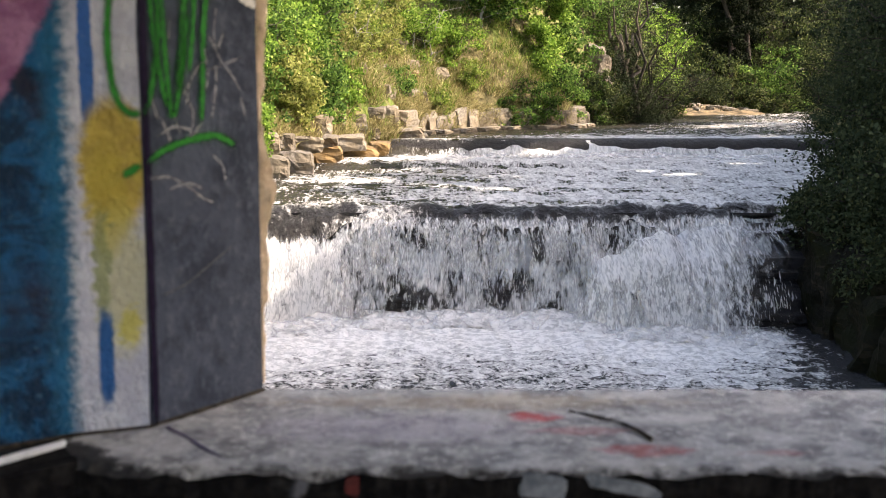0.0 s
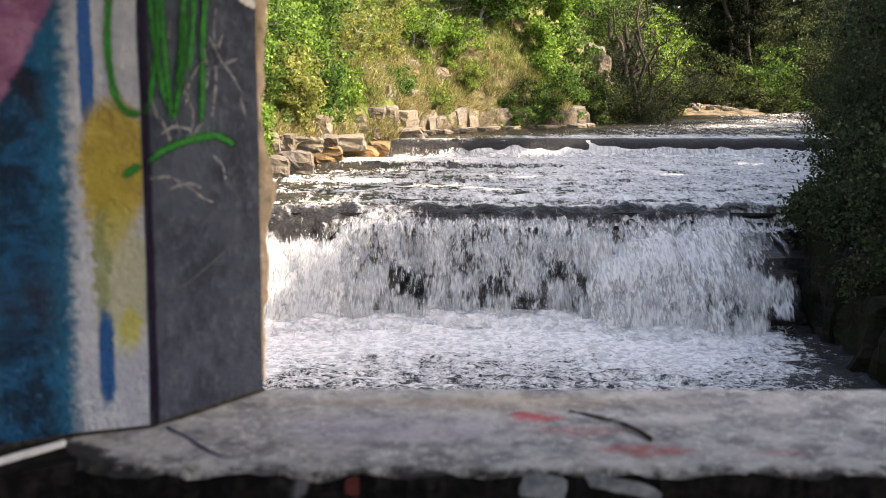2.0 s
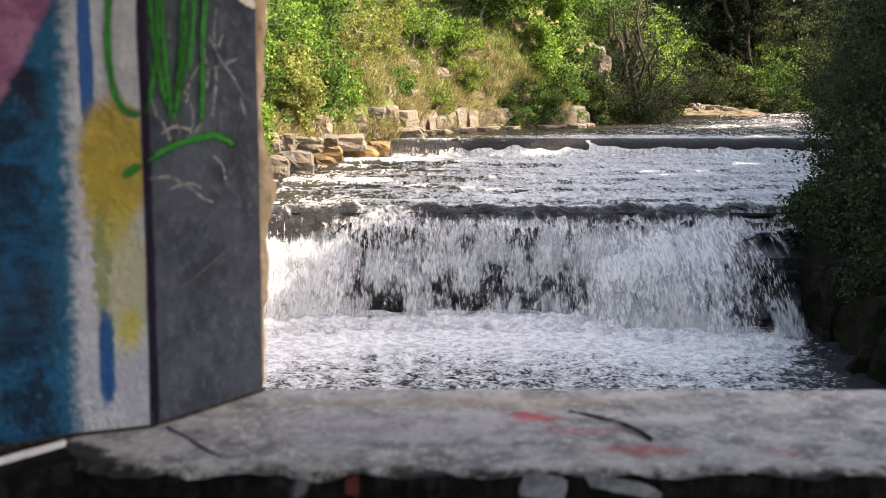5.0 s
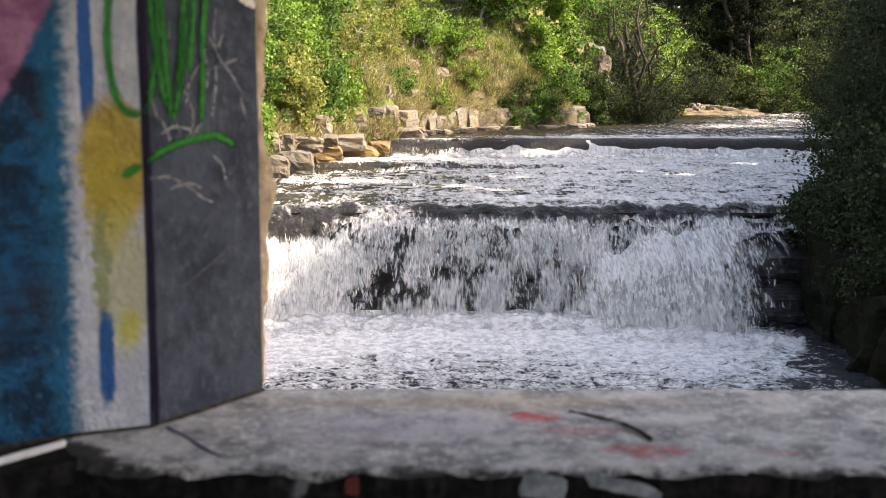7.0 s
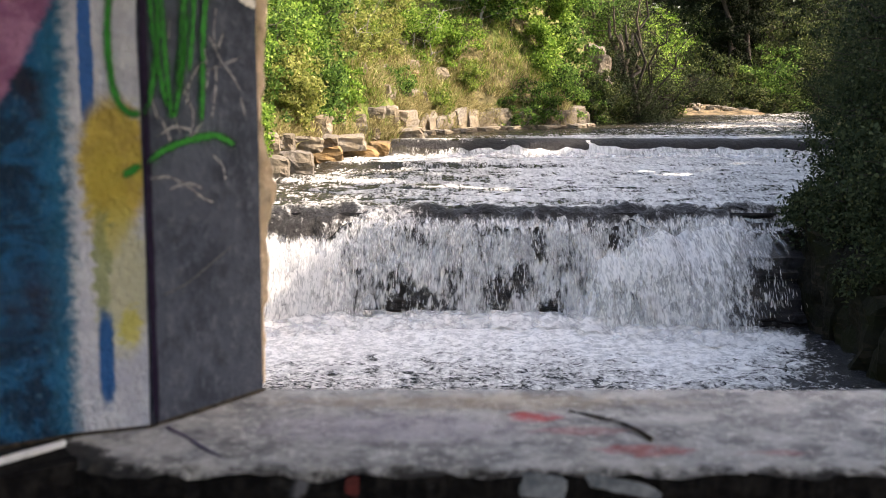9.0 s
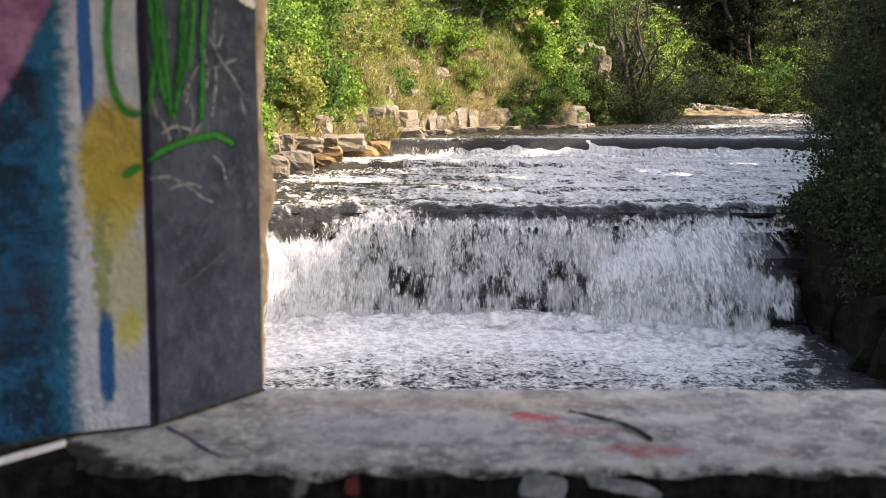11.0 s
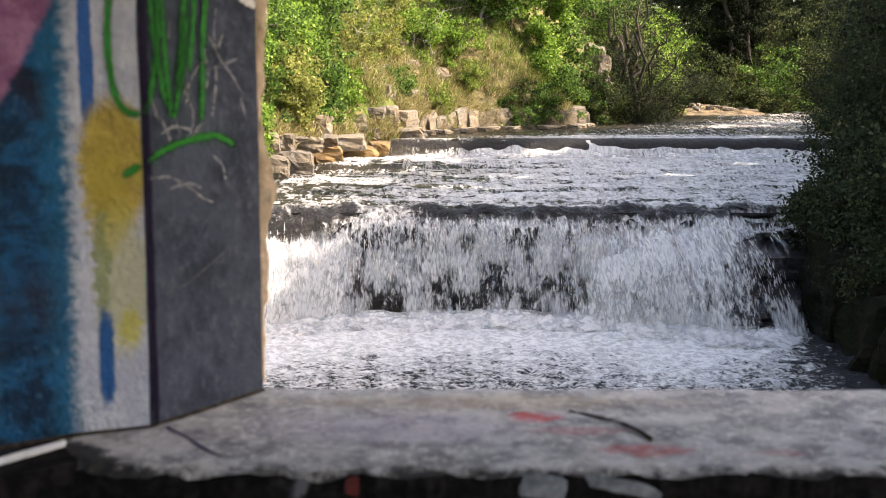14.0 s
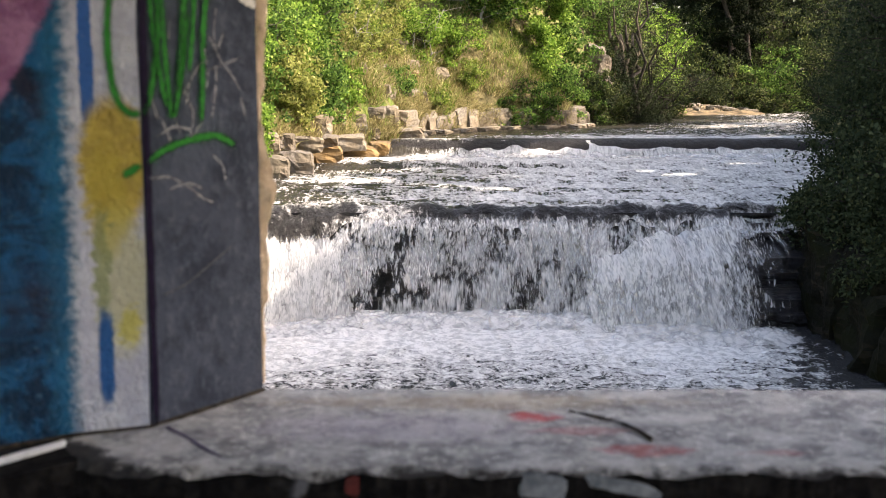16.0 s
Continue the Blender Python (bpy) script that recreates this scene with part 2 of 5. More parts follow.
def mat_mural():
    """Spray-painted plaster: pink and blue fields, a white strip, a yellow patch and blue drips, by the height and the run of the wall."""
    m = Mat("mural_paint", 0.7, spec=0.3)
    wob = m.math("MULTIPLY", m.math("SUBTRACT", m.noise(60, 4, 0.7, vec=m.stretch((0.7, 0.7, 1.2))), 0.5), 0.05)
    sep = m.node("ShaderNodeSeparateXYZ", Vector=m.co)
    x, z = m.math("ADD", sep.outputs[0], wob), m.math("ADD", sep.outputs[2], wob)
    grit = m.noise(70, 4, 0.7)
    blotch = m.noise(11, 5, 0.65, vec=m.stretch((1, 1, 1.6), turn=(0, 0.5, 0)), warp=0.6)
    white = m.mix(m.step(blotch, 0.35, 0.7), (0.45, 0.475, 0.60), (0.61, 0.64, 0.74))
    blue = m.mix(m.step(blotch, 0.4, 0.62), (0.001, 0.022, 0.062), (0.002, 0.090, 0.225))
    blue = m.mix(m.step(grit, 0.55, 0.75, 0, 0.5), blue, (0.010, 0.14, 0.25))
    blue = m.mix(m.step(m.noise(4, 3, vec=m.stretch((1, 1, 1), at=(3, 1, 2.2))), 0.56, 0.68, 0, 0.8), blue, (0.015, 0.012, 0.03))
    pink = m.mix(m.step(blotch, 0.35, 0.65), (0.22, 0.085, 0.20), (0.37, 0.18, 0.33))
    blue = m.mix(m.step(x, -0.69, -0.645, 0, 0.6), blue, (0.006, 0.15, 0.30))
    col = m.mix(m.step(x, -0.652, -0.622), blue, white)
    # pink field above a slanting edge
    edge = m.math("SUBTRACT", m.math("MULTIPLY_ADD", x, 2.25, 4.60), z)
    col = m.mix(m.step(edge, -0.02, 0.012, 1, 0), col, pink)

    fine = m.math("MULTIPLY", m.math("SUBTRACT", m.noise(60, 3, 0.6), 0.5), 0.008)
    xs = m.math("ADD", sep.outputs[0], fine)

    def patch(cx, cz, rx, rz, paint, soft, power=1.0, square=False):
        dx = m.math("ABSOLUTE", m.math("DIVIDE", m.math("SUBTRACT", xs if square else x, cx), rx))
        dz = m.math("ABSOLUTE", m.math("DIVIDE", m.math("SUBTRACT", z, cz), rz))
        k = 3.0 if square else 2.0
        d = m.math("ADD", m.math("POWER", dx, k), m.math("POWER", dz, k))
        return m.mix(m.step(d, 1 - soft, 1 + soft, power, 0), col, paint)

    col = patch(-0.606, 3.05, 0.011, 0.125, (0.03, 0.13, 0.42), 0.4, 1, True)
    col = patch(-0.567, 2.865, 0.056, 0.115, m.mix(m.step(m.noise(26, 4, 0.7), 0.35, 0.65), (0.36, 0.26, 0.04), (0.52, 0.39, 0.06)), 0.4, 0.95)
    col = patch(-0.583, 2.80, 0.034, 0.10, (0.44, 0.35, 0.06), 0.5, 0.7)
    col = patch(-0.560, 2.66, 0.045, 0.13, (0.48, 0.46, 0.16), 0.5, 0.55)
    col = patch(-0.592, 2.69, 0.014, 0.10, (0.22, 0.27, 0.12), 0.5, 0.7)
    col = patch(-0.552, 2.575, 0.018, 0.035, (0.55, 0.50, 0.02), 0.5, 0.6)
    col = patch(-0.590, 2.525, 0.0125, 0.085, (0.012, 0.10, 0.31), 0.7, 1, True)
    col = m.mix(m.step(grit, 0.62, 0.8, 0, 0.25), col, (0.5, 0.5, 0.52))
    m.color(col)
    m.bump(m.math("ADD", m.noise(95, 3, 0.6), m.math("MULTIPLY", m.noise(34, 4, 0.65), 1.0)), 1.0, 0.021)
    return m.m


MURAL = mat_mural()


def mat_plain(name, a, b, rough=0.6):
    m = Mat(name, rough, spec=0.12)
    n = m.noise(40, 4)
    m.color(m.mix(m.step(n, 0.3, 0.7), a, b))
    m.bump(n, 0.3, 0.004)
    return m.m


def mat_spray(name, a, b, lo=0.15, hi=0.85, rag=0.7, grain=90):
    """Sprayed paint that thins out over its soft, speckled edge."""
    m = Mat(name, 0.7, spec=0.12)
    n = m.noise(grain, 4, 0.65)
    m.color(m.mix(m.step(n, 0.3, 0.7), a, b))
    clear = m.node("ShaderNodeBsdfTransparent")
    cover = m.math("ADD", m.fact("foam"), m.math("MULTIPLY", m.math("SUBTRACT", n, 0.5), rag))
    mx = m.node("ShaderNodeMixShader", Fac=m.step(cover, lo, hi))
    m.put(mx.inputs[1], clear.outputs[0])
    m.put(mx.inputs[2], m.b.outputs[0])
    m.put(m.out.inputs[0], mx.outputs[0])
    return m.m


GREEN_SPRAY = mat_spray("green_spray", (0.012, 0.115, 0.020), (0.022, 0.19, 0.036))
VIOLET_SPRAY = mat_spray("violet_spray", (0.005, 0.003, 0.014), (0.014, 0.009, 0.032), 0.12, 0.5, 0.35)
PALE_SCRATCH = mat_spray("pale_scratch", (0.17, 0.175, 0.20), (0.32, 0.325, 0.36), 0.4, 0.95, 1.9, 130)
WHITE_SPRAY = mat_spray("white_spray", (0.45, 0.45, 0.45), (0.65, 0.65, 0.64), 0.2, 0.5, 0.6)
FAINT_SCRATCH = mat_spray("faint_scratch", (0.085, 0.09, 0.105), (0.12, 0.125, 0.145), 0.35, 0.9, 1.6, 160)
WHITE_PAINT = mat_plain("white_paint", (0.55, 0.58, 0.62), (0.72, 0.75, 0.78))
PALE_SPLASH = mat_plain("pale_splash", (0.06, 0.075, 0.095), (0.17, 0.19, 0.225), 0.9)
TWIG = mat_bark("twig_bark", (0.015, 0.013, 0.012), (0.05, 0.042, 0.036))


# ---- building helpers ----
def part(name, data, material, parent=None, label="", smooth=False):
    """Links a bmesh or a mesh as one object under a thing."""
    if isinstance(data, bmesh.types.BMesh):
        me = bpy.data.meshes.new(name)
        data.to_mesh(me)
        data.free()
    else:
        me = data
    if material and not me.materials:
        me.materials.append(material)
    if smooth:
        me.polygons.foreach_set("use_smooth", [True] * len(me.polygons))
    ob = new(name, me)
    if parent:
        ob.parent = parent
    if label:
        ob["label"] = label
    return ob


def mesh_of(name, verts, faces):
    me = bpy.data.meshes.new(name)
    me.from_pydata([tuple(v) for v in verts], [], [tuple(f) for f in faces])
    return me


def quads(name, verts, width=4):
    """A mesh of loose polygons with the same number of corners each, verts in order."""
    verts = np.asarray(verts, dtype=np.float32)
    n = len(verts) // width
    me = bpy.data.meshes.new(name)
    me.vertices.add(len(verts))
    me.vertices.foreach_set("co", verts.ravel())
    me.loops.add(len(verts))
    me.loops.foreach_set("vertex_index", np.arange(len(verts), dtype=np.int32))
    me.polygons.add(n)
    me.polygons.foreach_set("loop_start", np.arange(0, len(verts), width, dtype=np.int32))
    me.update(calc_edges=True)
    return me


def grid(name, X, Y, Z, foam=None):
    r, c = X.shape
    v = np.stack([X, Y, Z], -1).reshape(-1, 3)
    i = np.arange(r * c).reshape(r, c)
    f = np.stack([i[:-1, :-1], i[:-1, 1:], i[1:, 1:], i[1:, :-1]], -1).reshape(-1, 4)
    me = mesh_of(name, v.tolist(), f.tolist())
    if foam is not None:
        a = me.attributes.new("foam", "FLOAT", "POINT")
        a.data.foreach_set("value", np.clip(foam, 0, 1).astype(np.float32).ravel())
    return me


def torn(me, least=0.2):
    """Cuts away the faces of a torn sheet that hold no water."""
    f = np.zeros(len(me.vertices), np.float32)
    me.attributes["foam"].data.foreach_get("value", f)
    bm = bmesh.new()
    bm.from_mesh(me)
    bm.verts.ensure_lookup_table()
    bmesh.ops.delete(bm, geom=[q for q in bm.faces if max(f[v.index] for v in q.verts) < least], context="FACES")
    bm.to_mesh(me)
    bm.free()
    return me


def box_bm(x0, x1, y0, y1, z0, z1, bevel=0.0):
    bm = bmesh.new()
    bmesh.ops.create_cube(bm, size=1, matrix=Matrix.LocRotScale(((x0 + x1) / 2, (y0 + y1) / 2, (z0 + z1) / 2), None, (x1 - x0, y1 - y0, z1 - z0)))
    if bevel:
        bmesh.ops.bevel(bm, geom=bm.edges[:], offset=bevel, segments=2, affect="EDGES")
    return bm


def prism_bm(plan, z0, z1):
    bm = bmesh.new()
    low = [bm.verts.new((x, y, z0)) for x, y in plan]
    top = [bm.verts.new((x, y, z1)) for x, y in plan]
    n = len(plan)
    bm.faces.new(low[::-1])
    bm.faces.new(top)
    for i in range(n):
        bm.faces.new((low[i], low[(i + 1) % n], top[(i + 1) % n], top[i]))
    bmesh.ops.recalc_face_normals(bm, faces=bm.faces[:])
    return bm


class Tubes:
    """Tapered round stems along polylines, collected into one mesh."""

    def __init__(self, sides=5):
        self.v, self.f, self.s = [], [], sides

    def add(self, pts, r0, r1):
        pts = [Vector(p) for p in pts]
        n, base = len(pts), len(self.v)
        for i, p in enumerate(pts):
            d = (pts[min(i + 1, n - 1)] - pts[max(i - 1, 0)]).normalized()
            u = d.orthogonal().normalized()
            w = d.cross(u)
            r = r0 + (r1 - r0) * i / (n - 1)
            for k in range(self.s):
                a = 2 * math.pi * k / self.s
                self.v.append(p + (u * math.cos(a) + w * math.sin(a)) * r)
        for i in range(n - 1):
            for k in range(self.s):
                a, b = base + i * self.s + k, base + i * self.s + (k + 1) % self.s
                self.f.append((a, b, b + self.s, a + self.s))
        self.f.append(tuple(base + k for k in range(self.s))[::-1])
        self.f.append(tuple(base + (n - 1) * self.s + k for k in range(self.s)))

    def mesh(self, name):
        return mesh_of(name, self.v, self.f)


def leaves(name, centres, size, rng, slim=0.5, droop=0.0):
    """Small pointed leaves, one folded rhombus each, at the given points."""
    n = len(centres)
    a = rng.normal(size=(n, 3))
    a[:, 2] -= droop
    a /= np.linalg.norm(a, axis=1)[:, None]
    b = np.cross(a, rng.normal(size=(n, 3)) + np.array([0, 0, 0.0]))
    b /= np.linalg.norm(b, axis=1)[:, None]
    s = size * rng.uniform(0.6, 1.4, (n, 1))
    c = np.cross(a, b) * s * 0.12
    q = np.stack([centres - a * s * 0.5, centres + b * s * slim * 0.5 + c, centres + a * s * 0.5, centres - b * s * slim * 0.5 + c], 1)
    return quads(name, q.reshape(-1, 3))


def crooked(p, q, rng, k=5, bend=0.12):
    p, q = np.array(p, float), np.array(q, float)
    L = np.linalg.norm(q - p)
    pts = [p + (q - p) * i / k + (rng.normal(size=3) * L * bend * math.sin(math.pi * i / k) if 0 < i < k else 0) for i in range(k + 1)]
    return pts


def bush(name, at, radius, height, count, size, leaf, bark=BARK, stems=14, seed=0, label="", category="bush", slim=0.5, spread=0.2, low=0.15, lean=(0, 0), group="", droop=0.0):
    """A many-stemmed shrub: crooked stems from one root, leaf clumps along their upper parts."""
    rng = np.random.default_rng(seed)
    thing = tagged(new(name), label, category, group)
    thing.location = at
    tubes, pts = Tubes(4), []
    per = count // stems
    for i in range(stems):
        a = rng.uniform(0, 2 * math.pi)
        rr = radius * math.sqrt(rng.uniform(0.05, 1))
        hh = height * rng.uniform(0.45, 1.0) * (1 - 0.35 * (rr / radius) ** 2)
        tip = np.array([math.cos(a) * rr + lean[0] * hh, math.sin(a) * rr + lean[1] * hh, hh])
        line = crooked((rng.normal() * 0.08 * radius, rng.normal() * 0.08 * radius, -0.15), tip, rng, 5, 0.07)
        tubes.add(line, 0.012 + 0.008 * height, 0.004)
        line = np.array(line)
        # side twigs, each with a clump
        m = max(4, per // 46)
        for j in range(m):
            t = rng.uniform(low, 1) ** 0.7 * 4.99
            k = int(t)
            c = line[k] + (line[k + 1] - line[k]) * (t - k)
            out = np.clip(rng.normal(size=3), -1.5, 1.5) * spread * radius * (1.25 - 0.5 * t / 5)
            e = c + out
            if j % 2 == 0:
                tubes.add([c, (c + e) / 2 + rng.normal(size=3) * 0.03, e], 0.008, 0.003)
            q = rng.normal(size=(per // m, 3)) * np.array([0.085, 0.085, 0.06]) * (0.5 + 0.5 * radius)
            pts.append(e + q)
    part("stem", tubes.mesh("stem"), bark, thing)
    part("crown", leaves("crown", np.concatenate(pts), size, rng, slim, droop), leaf, thing)
    return thing


def tree(name, at, height, crown_r, count, size, leaf, bark=BARK, seed=0, label="", start=0.15, r=0.08, category="tree", lean=(0, 0), slim=0.55, limbs=26, rise=0.5):
    """A single-trunk tree with limbs all the way up and clumps of leaves on them."""
    rng = np.random.default_rng(seed)
    thing = tagged(new(name), label, category)
    thing.location = at
    top = (lean[0] * height, lean[1] * height, height)
    line = np.array(crooked((0, 0, -0.3), top, rng, 8, 0.025))
    trunk = Tubes(8)
    trunk.add(line, r, r * 0.2)
    part("trunk", trunk.mesh("trunk"), bark, thing, smooth=True)
    tubes, pts = Tubes(4), []
    per = count // limbs
    for i in range(limbs):
        t = start + (0.99 - start) * (i + rng.uniform()) / limbs
        k = min(7, int(t * 8))
        c = line[k] + (line[k + 1] - line[k]) * (t * 8 - k)
        a = rng.uniform(0, 2 * math.pi)
        L = crown_r * rng.uniform(0.5, 1.1) * (1 - 0.65 * max(0, t - 0.35))
        tip = c + np.array([math.cos(a) * L, math.sin(a) * L, L * rise * rng.uniform(0.3, 1.3)])
        limb = np.array(crooked(c, tip, rng, 4, 0.08))
        tubes.add(limb, r * 0.3 * (1 - 0.6 * t) + 0.004, 0.004)
        m = max(3, per // 50)
        for j in range(m):
            u = rng.uniform(0.25, 1) * 3.99
            kk = int(u)
            e = limb[kk] + (limb[kk + 1] - limb[kk]) * (u - kk) + rng.normal(size=3) * L * 0.14
            pts.append(e + rng.normal(size=(per // m, 3)) * np.array([0.10, 0.10, 0.065]) * (0.6 + 0.4 * crown_r))
    part("limb", tubes.mesh("limb"), bark, thing)
    part("crown", leaves("crown", np.concatenate(pts), size, rng, slim), leaf, thing)
    return thing


def rock_bm(sx, sy, sz, seed, rough=0.12, cuts=3):
    """A broken block: a squared stone with chipped, uneven faces."""
    rng = random.Random(seed)
    bm = bmesh.new()
    bmesh.ops.create_cube(bm, size=1)
    bmesh.ops.subdivide_edges(bm, edges=bm.edges[:], cuts=cuts, use_grid_fill=True)
    off = Vector((rng.uniform(-50, 50), rng.uniform(-50, 50), rng.uniform(-50, 50)))
    for v in bm.verts:
        p = v.co.copy()
        n = noise.noise_vector(p * 1.7 + off) * rough + noise.noise_vector(p * 4.5 + off) * rough * 0.5
        corner = max(0.0, p.length - 0.66) * 0.55
        q = p * (1 - corner) + n
        v.co = Vector((q.x * sx, q.y * sy, q.z * sz))
    bmesh.ops.recalc_face_normals(bm, faces=bm.faces[:])
    return bm


# ---- plan of the river: bank lines by distance from the wall ----
def bank_left(y):
    return np.interp(y, (-30, 5, 12, 16, 20, 21, 24, 26.5, 27.8, 30, 33.3, 35, 41, 47, 54, 58), (-7, -6, -4.8, -4.4, -3.2, -2.95, -2.7, -1.85, -0.85, -0.75, 1.0, 3.5, 6.7, 7.9, 9.0, 30))


def bank_right(y):
    return np.interp(y, (-30, 5, 10, 14, 16, 22, 27, 33, 53, 60), (8, 6.5, 5.4, 4.75, 4.75, 7.0, 8.5, 9.8, 15.5, 34))


CREST_Y, CREST_Z = 16.45, 1.335
LAND_X = (-4.6, -2.1, -1.2, 0.1, 1.75, 2.3, 3.4, 4.1, 5.0)
LAND_Y = (14.7, 14.85, 15.2, 15.5, 15.35, 14.75, 14.3, 14.3, 14.6)


def land(x):
    return float(np.interp(x, LAND_X, LAND_Y))


def water_z(y):
    return np.interp(y, (-30, 15.6, 16.5, 20, 27.0, 27.5, 60), (0, 0, CREST_Z, 1.365, 1.42, 1.78, 1.82))


# ---- ground: one sheet to the horizon, with the river's channel in it ----
def build_ground():
    xs = np.concatenate([[-900, -300, -120, -60, -36], np.arange(-24, -6, 0.4), np.arange(-6, 8, 0.2), np.arange(8, 26, 0.4), [36, 60, 120, 300, 900]])
    ys = np.concatenate([[-900, -300, -100, -45, -25], np.arange(-14, 74, 0.45), [85, 110, 180, 400, 1500]])
    X, Y = np.meshgrid(xs, ys)
    dl, dr = bank_left(Y) - X, X - bank_right(Y)
    zw = water_z(Y)
    bed = np.where(Y < 17.2, -1.3, np.where(Y < 27.7, 0.7, 1.1))
    n = np.array([[noise.fractal(Vector((x * 0.35, y * 0.35, 0)), 1.0, 2.0, 4) for x in xs] for y in ys])
    up = np.maximum(zw, np.interp(Y, (14, 17, 27, 28), (0.9, 1.3, 1.5, 1.8)))
    left = up + np.interp(dl, (0, 0.12, 0.3, 0.6, 1.0, 1.6, 3.2, 5, 12), (-0.5, 0.3, 0.6, 1.05, 1.6, 2.4, 3.9, 4.7, 6.0)) * np.interp(Y, (42, 52), (1, 0.3)) + n * 0.3 * np.clip(dl, 0, 1)
    right = up + np.interp(dr, (0, 0.3, 1.0, 3, 10), (-1.2, 0.1, 0.4, 1.2, 2.5)) + n * 0.25 * np.clip(dr, 0, 1)
    Z = np.where(dl > 0, left, np.where(dr > 0, right, bed + n * 0.05))
    # the building stands on level ground
    Z = np.where((np.abs(X) < 5) & (Y < 4.5), 1.2, Z)
    far = np.hypot(X, Y - 20)
    Z = np.where(far > 90, np.minimum(Z, 6), Z)
    part("ground", grid("ground", X, Y, Z), EARTH, smooth=True)["kind"] = "structure"
    tagged(bpy.data.objects["ground"], "grassy earth banks with dry grass beside the river", "ground")


build_ground()


# ---- the ruin: graffiti wall, slab, closing walls ----
def build_ruin():
    wall = tagged(new("wall_graffiti"), "thick concrete wall with blue, pink and white spray paint", "wall", kind="structure")
    z0, z1 = 2.39, 4.05
    plan = [(-1.75, 1.25), (-0.64, 2.072), (-0.524, 2.118), (-0.362, 2.392), (-0.372, 2.45), (-1.75, 2.45)]
    bm = prism_bm(plan, z0, z1)
    bmesh.ops.subdivide_edges(bm, edges=[e for e in bm.edges if abs(e.verts[0].co.z - e.verts[1].co.z) > 1], cuts=40)
    me = bpy.data.meshes.new("wall_face")
    for f in bm.faces:
        nrm = f.normal
        c = f.calc_center_median()
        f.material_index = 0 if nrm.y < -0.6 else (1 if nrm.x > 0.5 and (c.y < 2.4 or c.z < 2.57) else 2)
    for v in bm.verts:
        k = noise.noise_vector(v.co * 9) * 0.0035
        v.co += Vector((k.x, k.y, 0))
    bm.to_mesh(me)
    bm.free()
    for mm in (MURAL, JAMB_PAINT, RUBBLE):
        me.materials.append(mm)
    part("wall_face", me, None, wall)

    # broken outer edge of the plaster, sunlit
    zs, an = np.linspace(2.395, 3.9, 240), np.linspace(-0.5, 2.6, 14)
    A, ZZ = np.meshgrid(an, zs)
    low = np.array([noise.fractal(Vector((0.3, 0, z * 9)), 1, 2, 4) for z in zs])
    fat = 0.011 + 0.010 * low + 0.017 * np.exp(-((zs - 2.79) / 0.075) ** 2) + 0.006 * np.clip((zs - 2.95) * 6, 0, 1) - 0.016 * np.clip((2.57 - zs) * 30, 0, 1) + 0.004 * np.exp(-((zs - 2.65) / 0.05) ** 2)
    chip = np.array([[noise.fractal(Vector((a * 0.9, 5, z * 26)), 1, 2, 4) for a in an] for z in zs])
    R = np.clip(fat[:, None] + 0.006 * chip, 0.002, 1)
    bm = bmesh.new()
    bm.from_mesh(grid("ridge", -0.368 + R * np.cos(A - 0.9), 2.44 + 0.02 * np.sin(A - 0.9) + R * 0.6 * np.sin(A - 0.9), ZZ))
    part("broken_edge", bm, RUBBLE, wall, "crumbling sandy plaster along the outer edge")

    # spray strokes
    def stroke(pts, width, mat, name, origin, run, out):
        """A flat band of paint along a line given by run and height on a face, thinning out to its edges."""
        o, r, n = Vector((*origin, 0)), Vector((*run, 0)).normalized(), Vector((*out, 0)).normalized()
        dense = []
        for i in range(len(pts) - 1):
            p0, p1, p2, p3 = (Vector(pts[min(max(k, 0), len(pts) - 1)]) for k in (i - 1, i, i + 1, i + 2))
            for k in range(8):
                t = k / 8
                dense.append(p1 + (p2 - p0) * (t / 2) + (p0 * 2 - p1 * 5 + p2 * 4 - p3) * (t * t / 2) + (p1 * 3 - p0 - p2 * 3 + p3) * (t ** 3 / 2))
        dense.append(Vector(pts[-1]))
        X, Y, Z, E = ([] for k in range(4))
        for i, q in enumerate(dense):
            d = (dense[min(i + 1, len(dense) - 1)] - dense[max(i - 1, 0)]).normalized()
            w = width * (0.9 + 0.35 * noise.noise(Vector((q.x * 40, q.y * 40, 3))))
            end = min(1.0, 0.35 + min(i, len(dense) - 1 - i) * 0.3)
            row = [o + n * 0.006 + r * (q.x - d.y * w * k) + Vector((0, 0, q.y + d.x * w * k)) for k in (-1, -0.5, 0, 0.5, 1)]
            X.append([p.x for p in row])
            Y.append([p.y for p in row])
            Z.append([p.z for p in row])
            E.append([0, 0.62 * end, end, 0.62 * end, 0])
        part(name, grid(name, np.array(X), np.array(Y), np.array(Z), np.array(E)), mat, wall)

    B, run, out = (-0.524, 2.118), (0.162, 0.274), (0.86, -0.51)
    stroke([(0.010, 2.395), (0.009, 2.7), (0.007, 3.0), (0.008, 3.3)], 0.0125, VIOLET_SPRAY, "violet_line", B, run, out)
    F, frun, fout = (-0.64, 2.072), (0.116, 0.046), (0.37, -0.93)
    stroke([(0.085, 3.20), (0.076, 3.12), (0.074, 3.05), (0.083, 2.985), (0.100, 2.955), (0.124, 2.948)], 0.011, GREEN_SPRAY, "green_arc", F, frun, fout)
    stroke([(0.09, 2.842), (0.124, 2.862)], 0.013, GREEN_SPRAY, "green_dash", F, frun, fout)
    stroke([(0.0, 2.862), (0.06, 2.888), (0.13, 2.902), (0.19, 2.905), (0.245, 2.885)], 0.013, GREEN_SPRAY, "green_sweep", B, run, out)
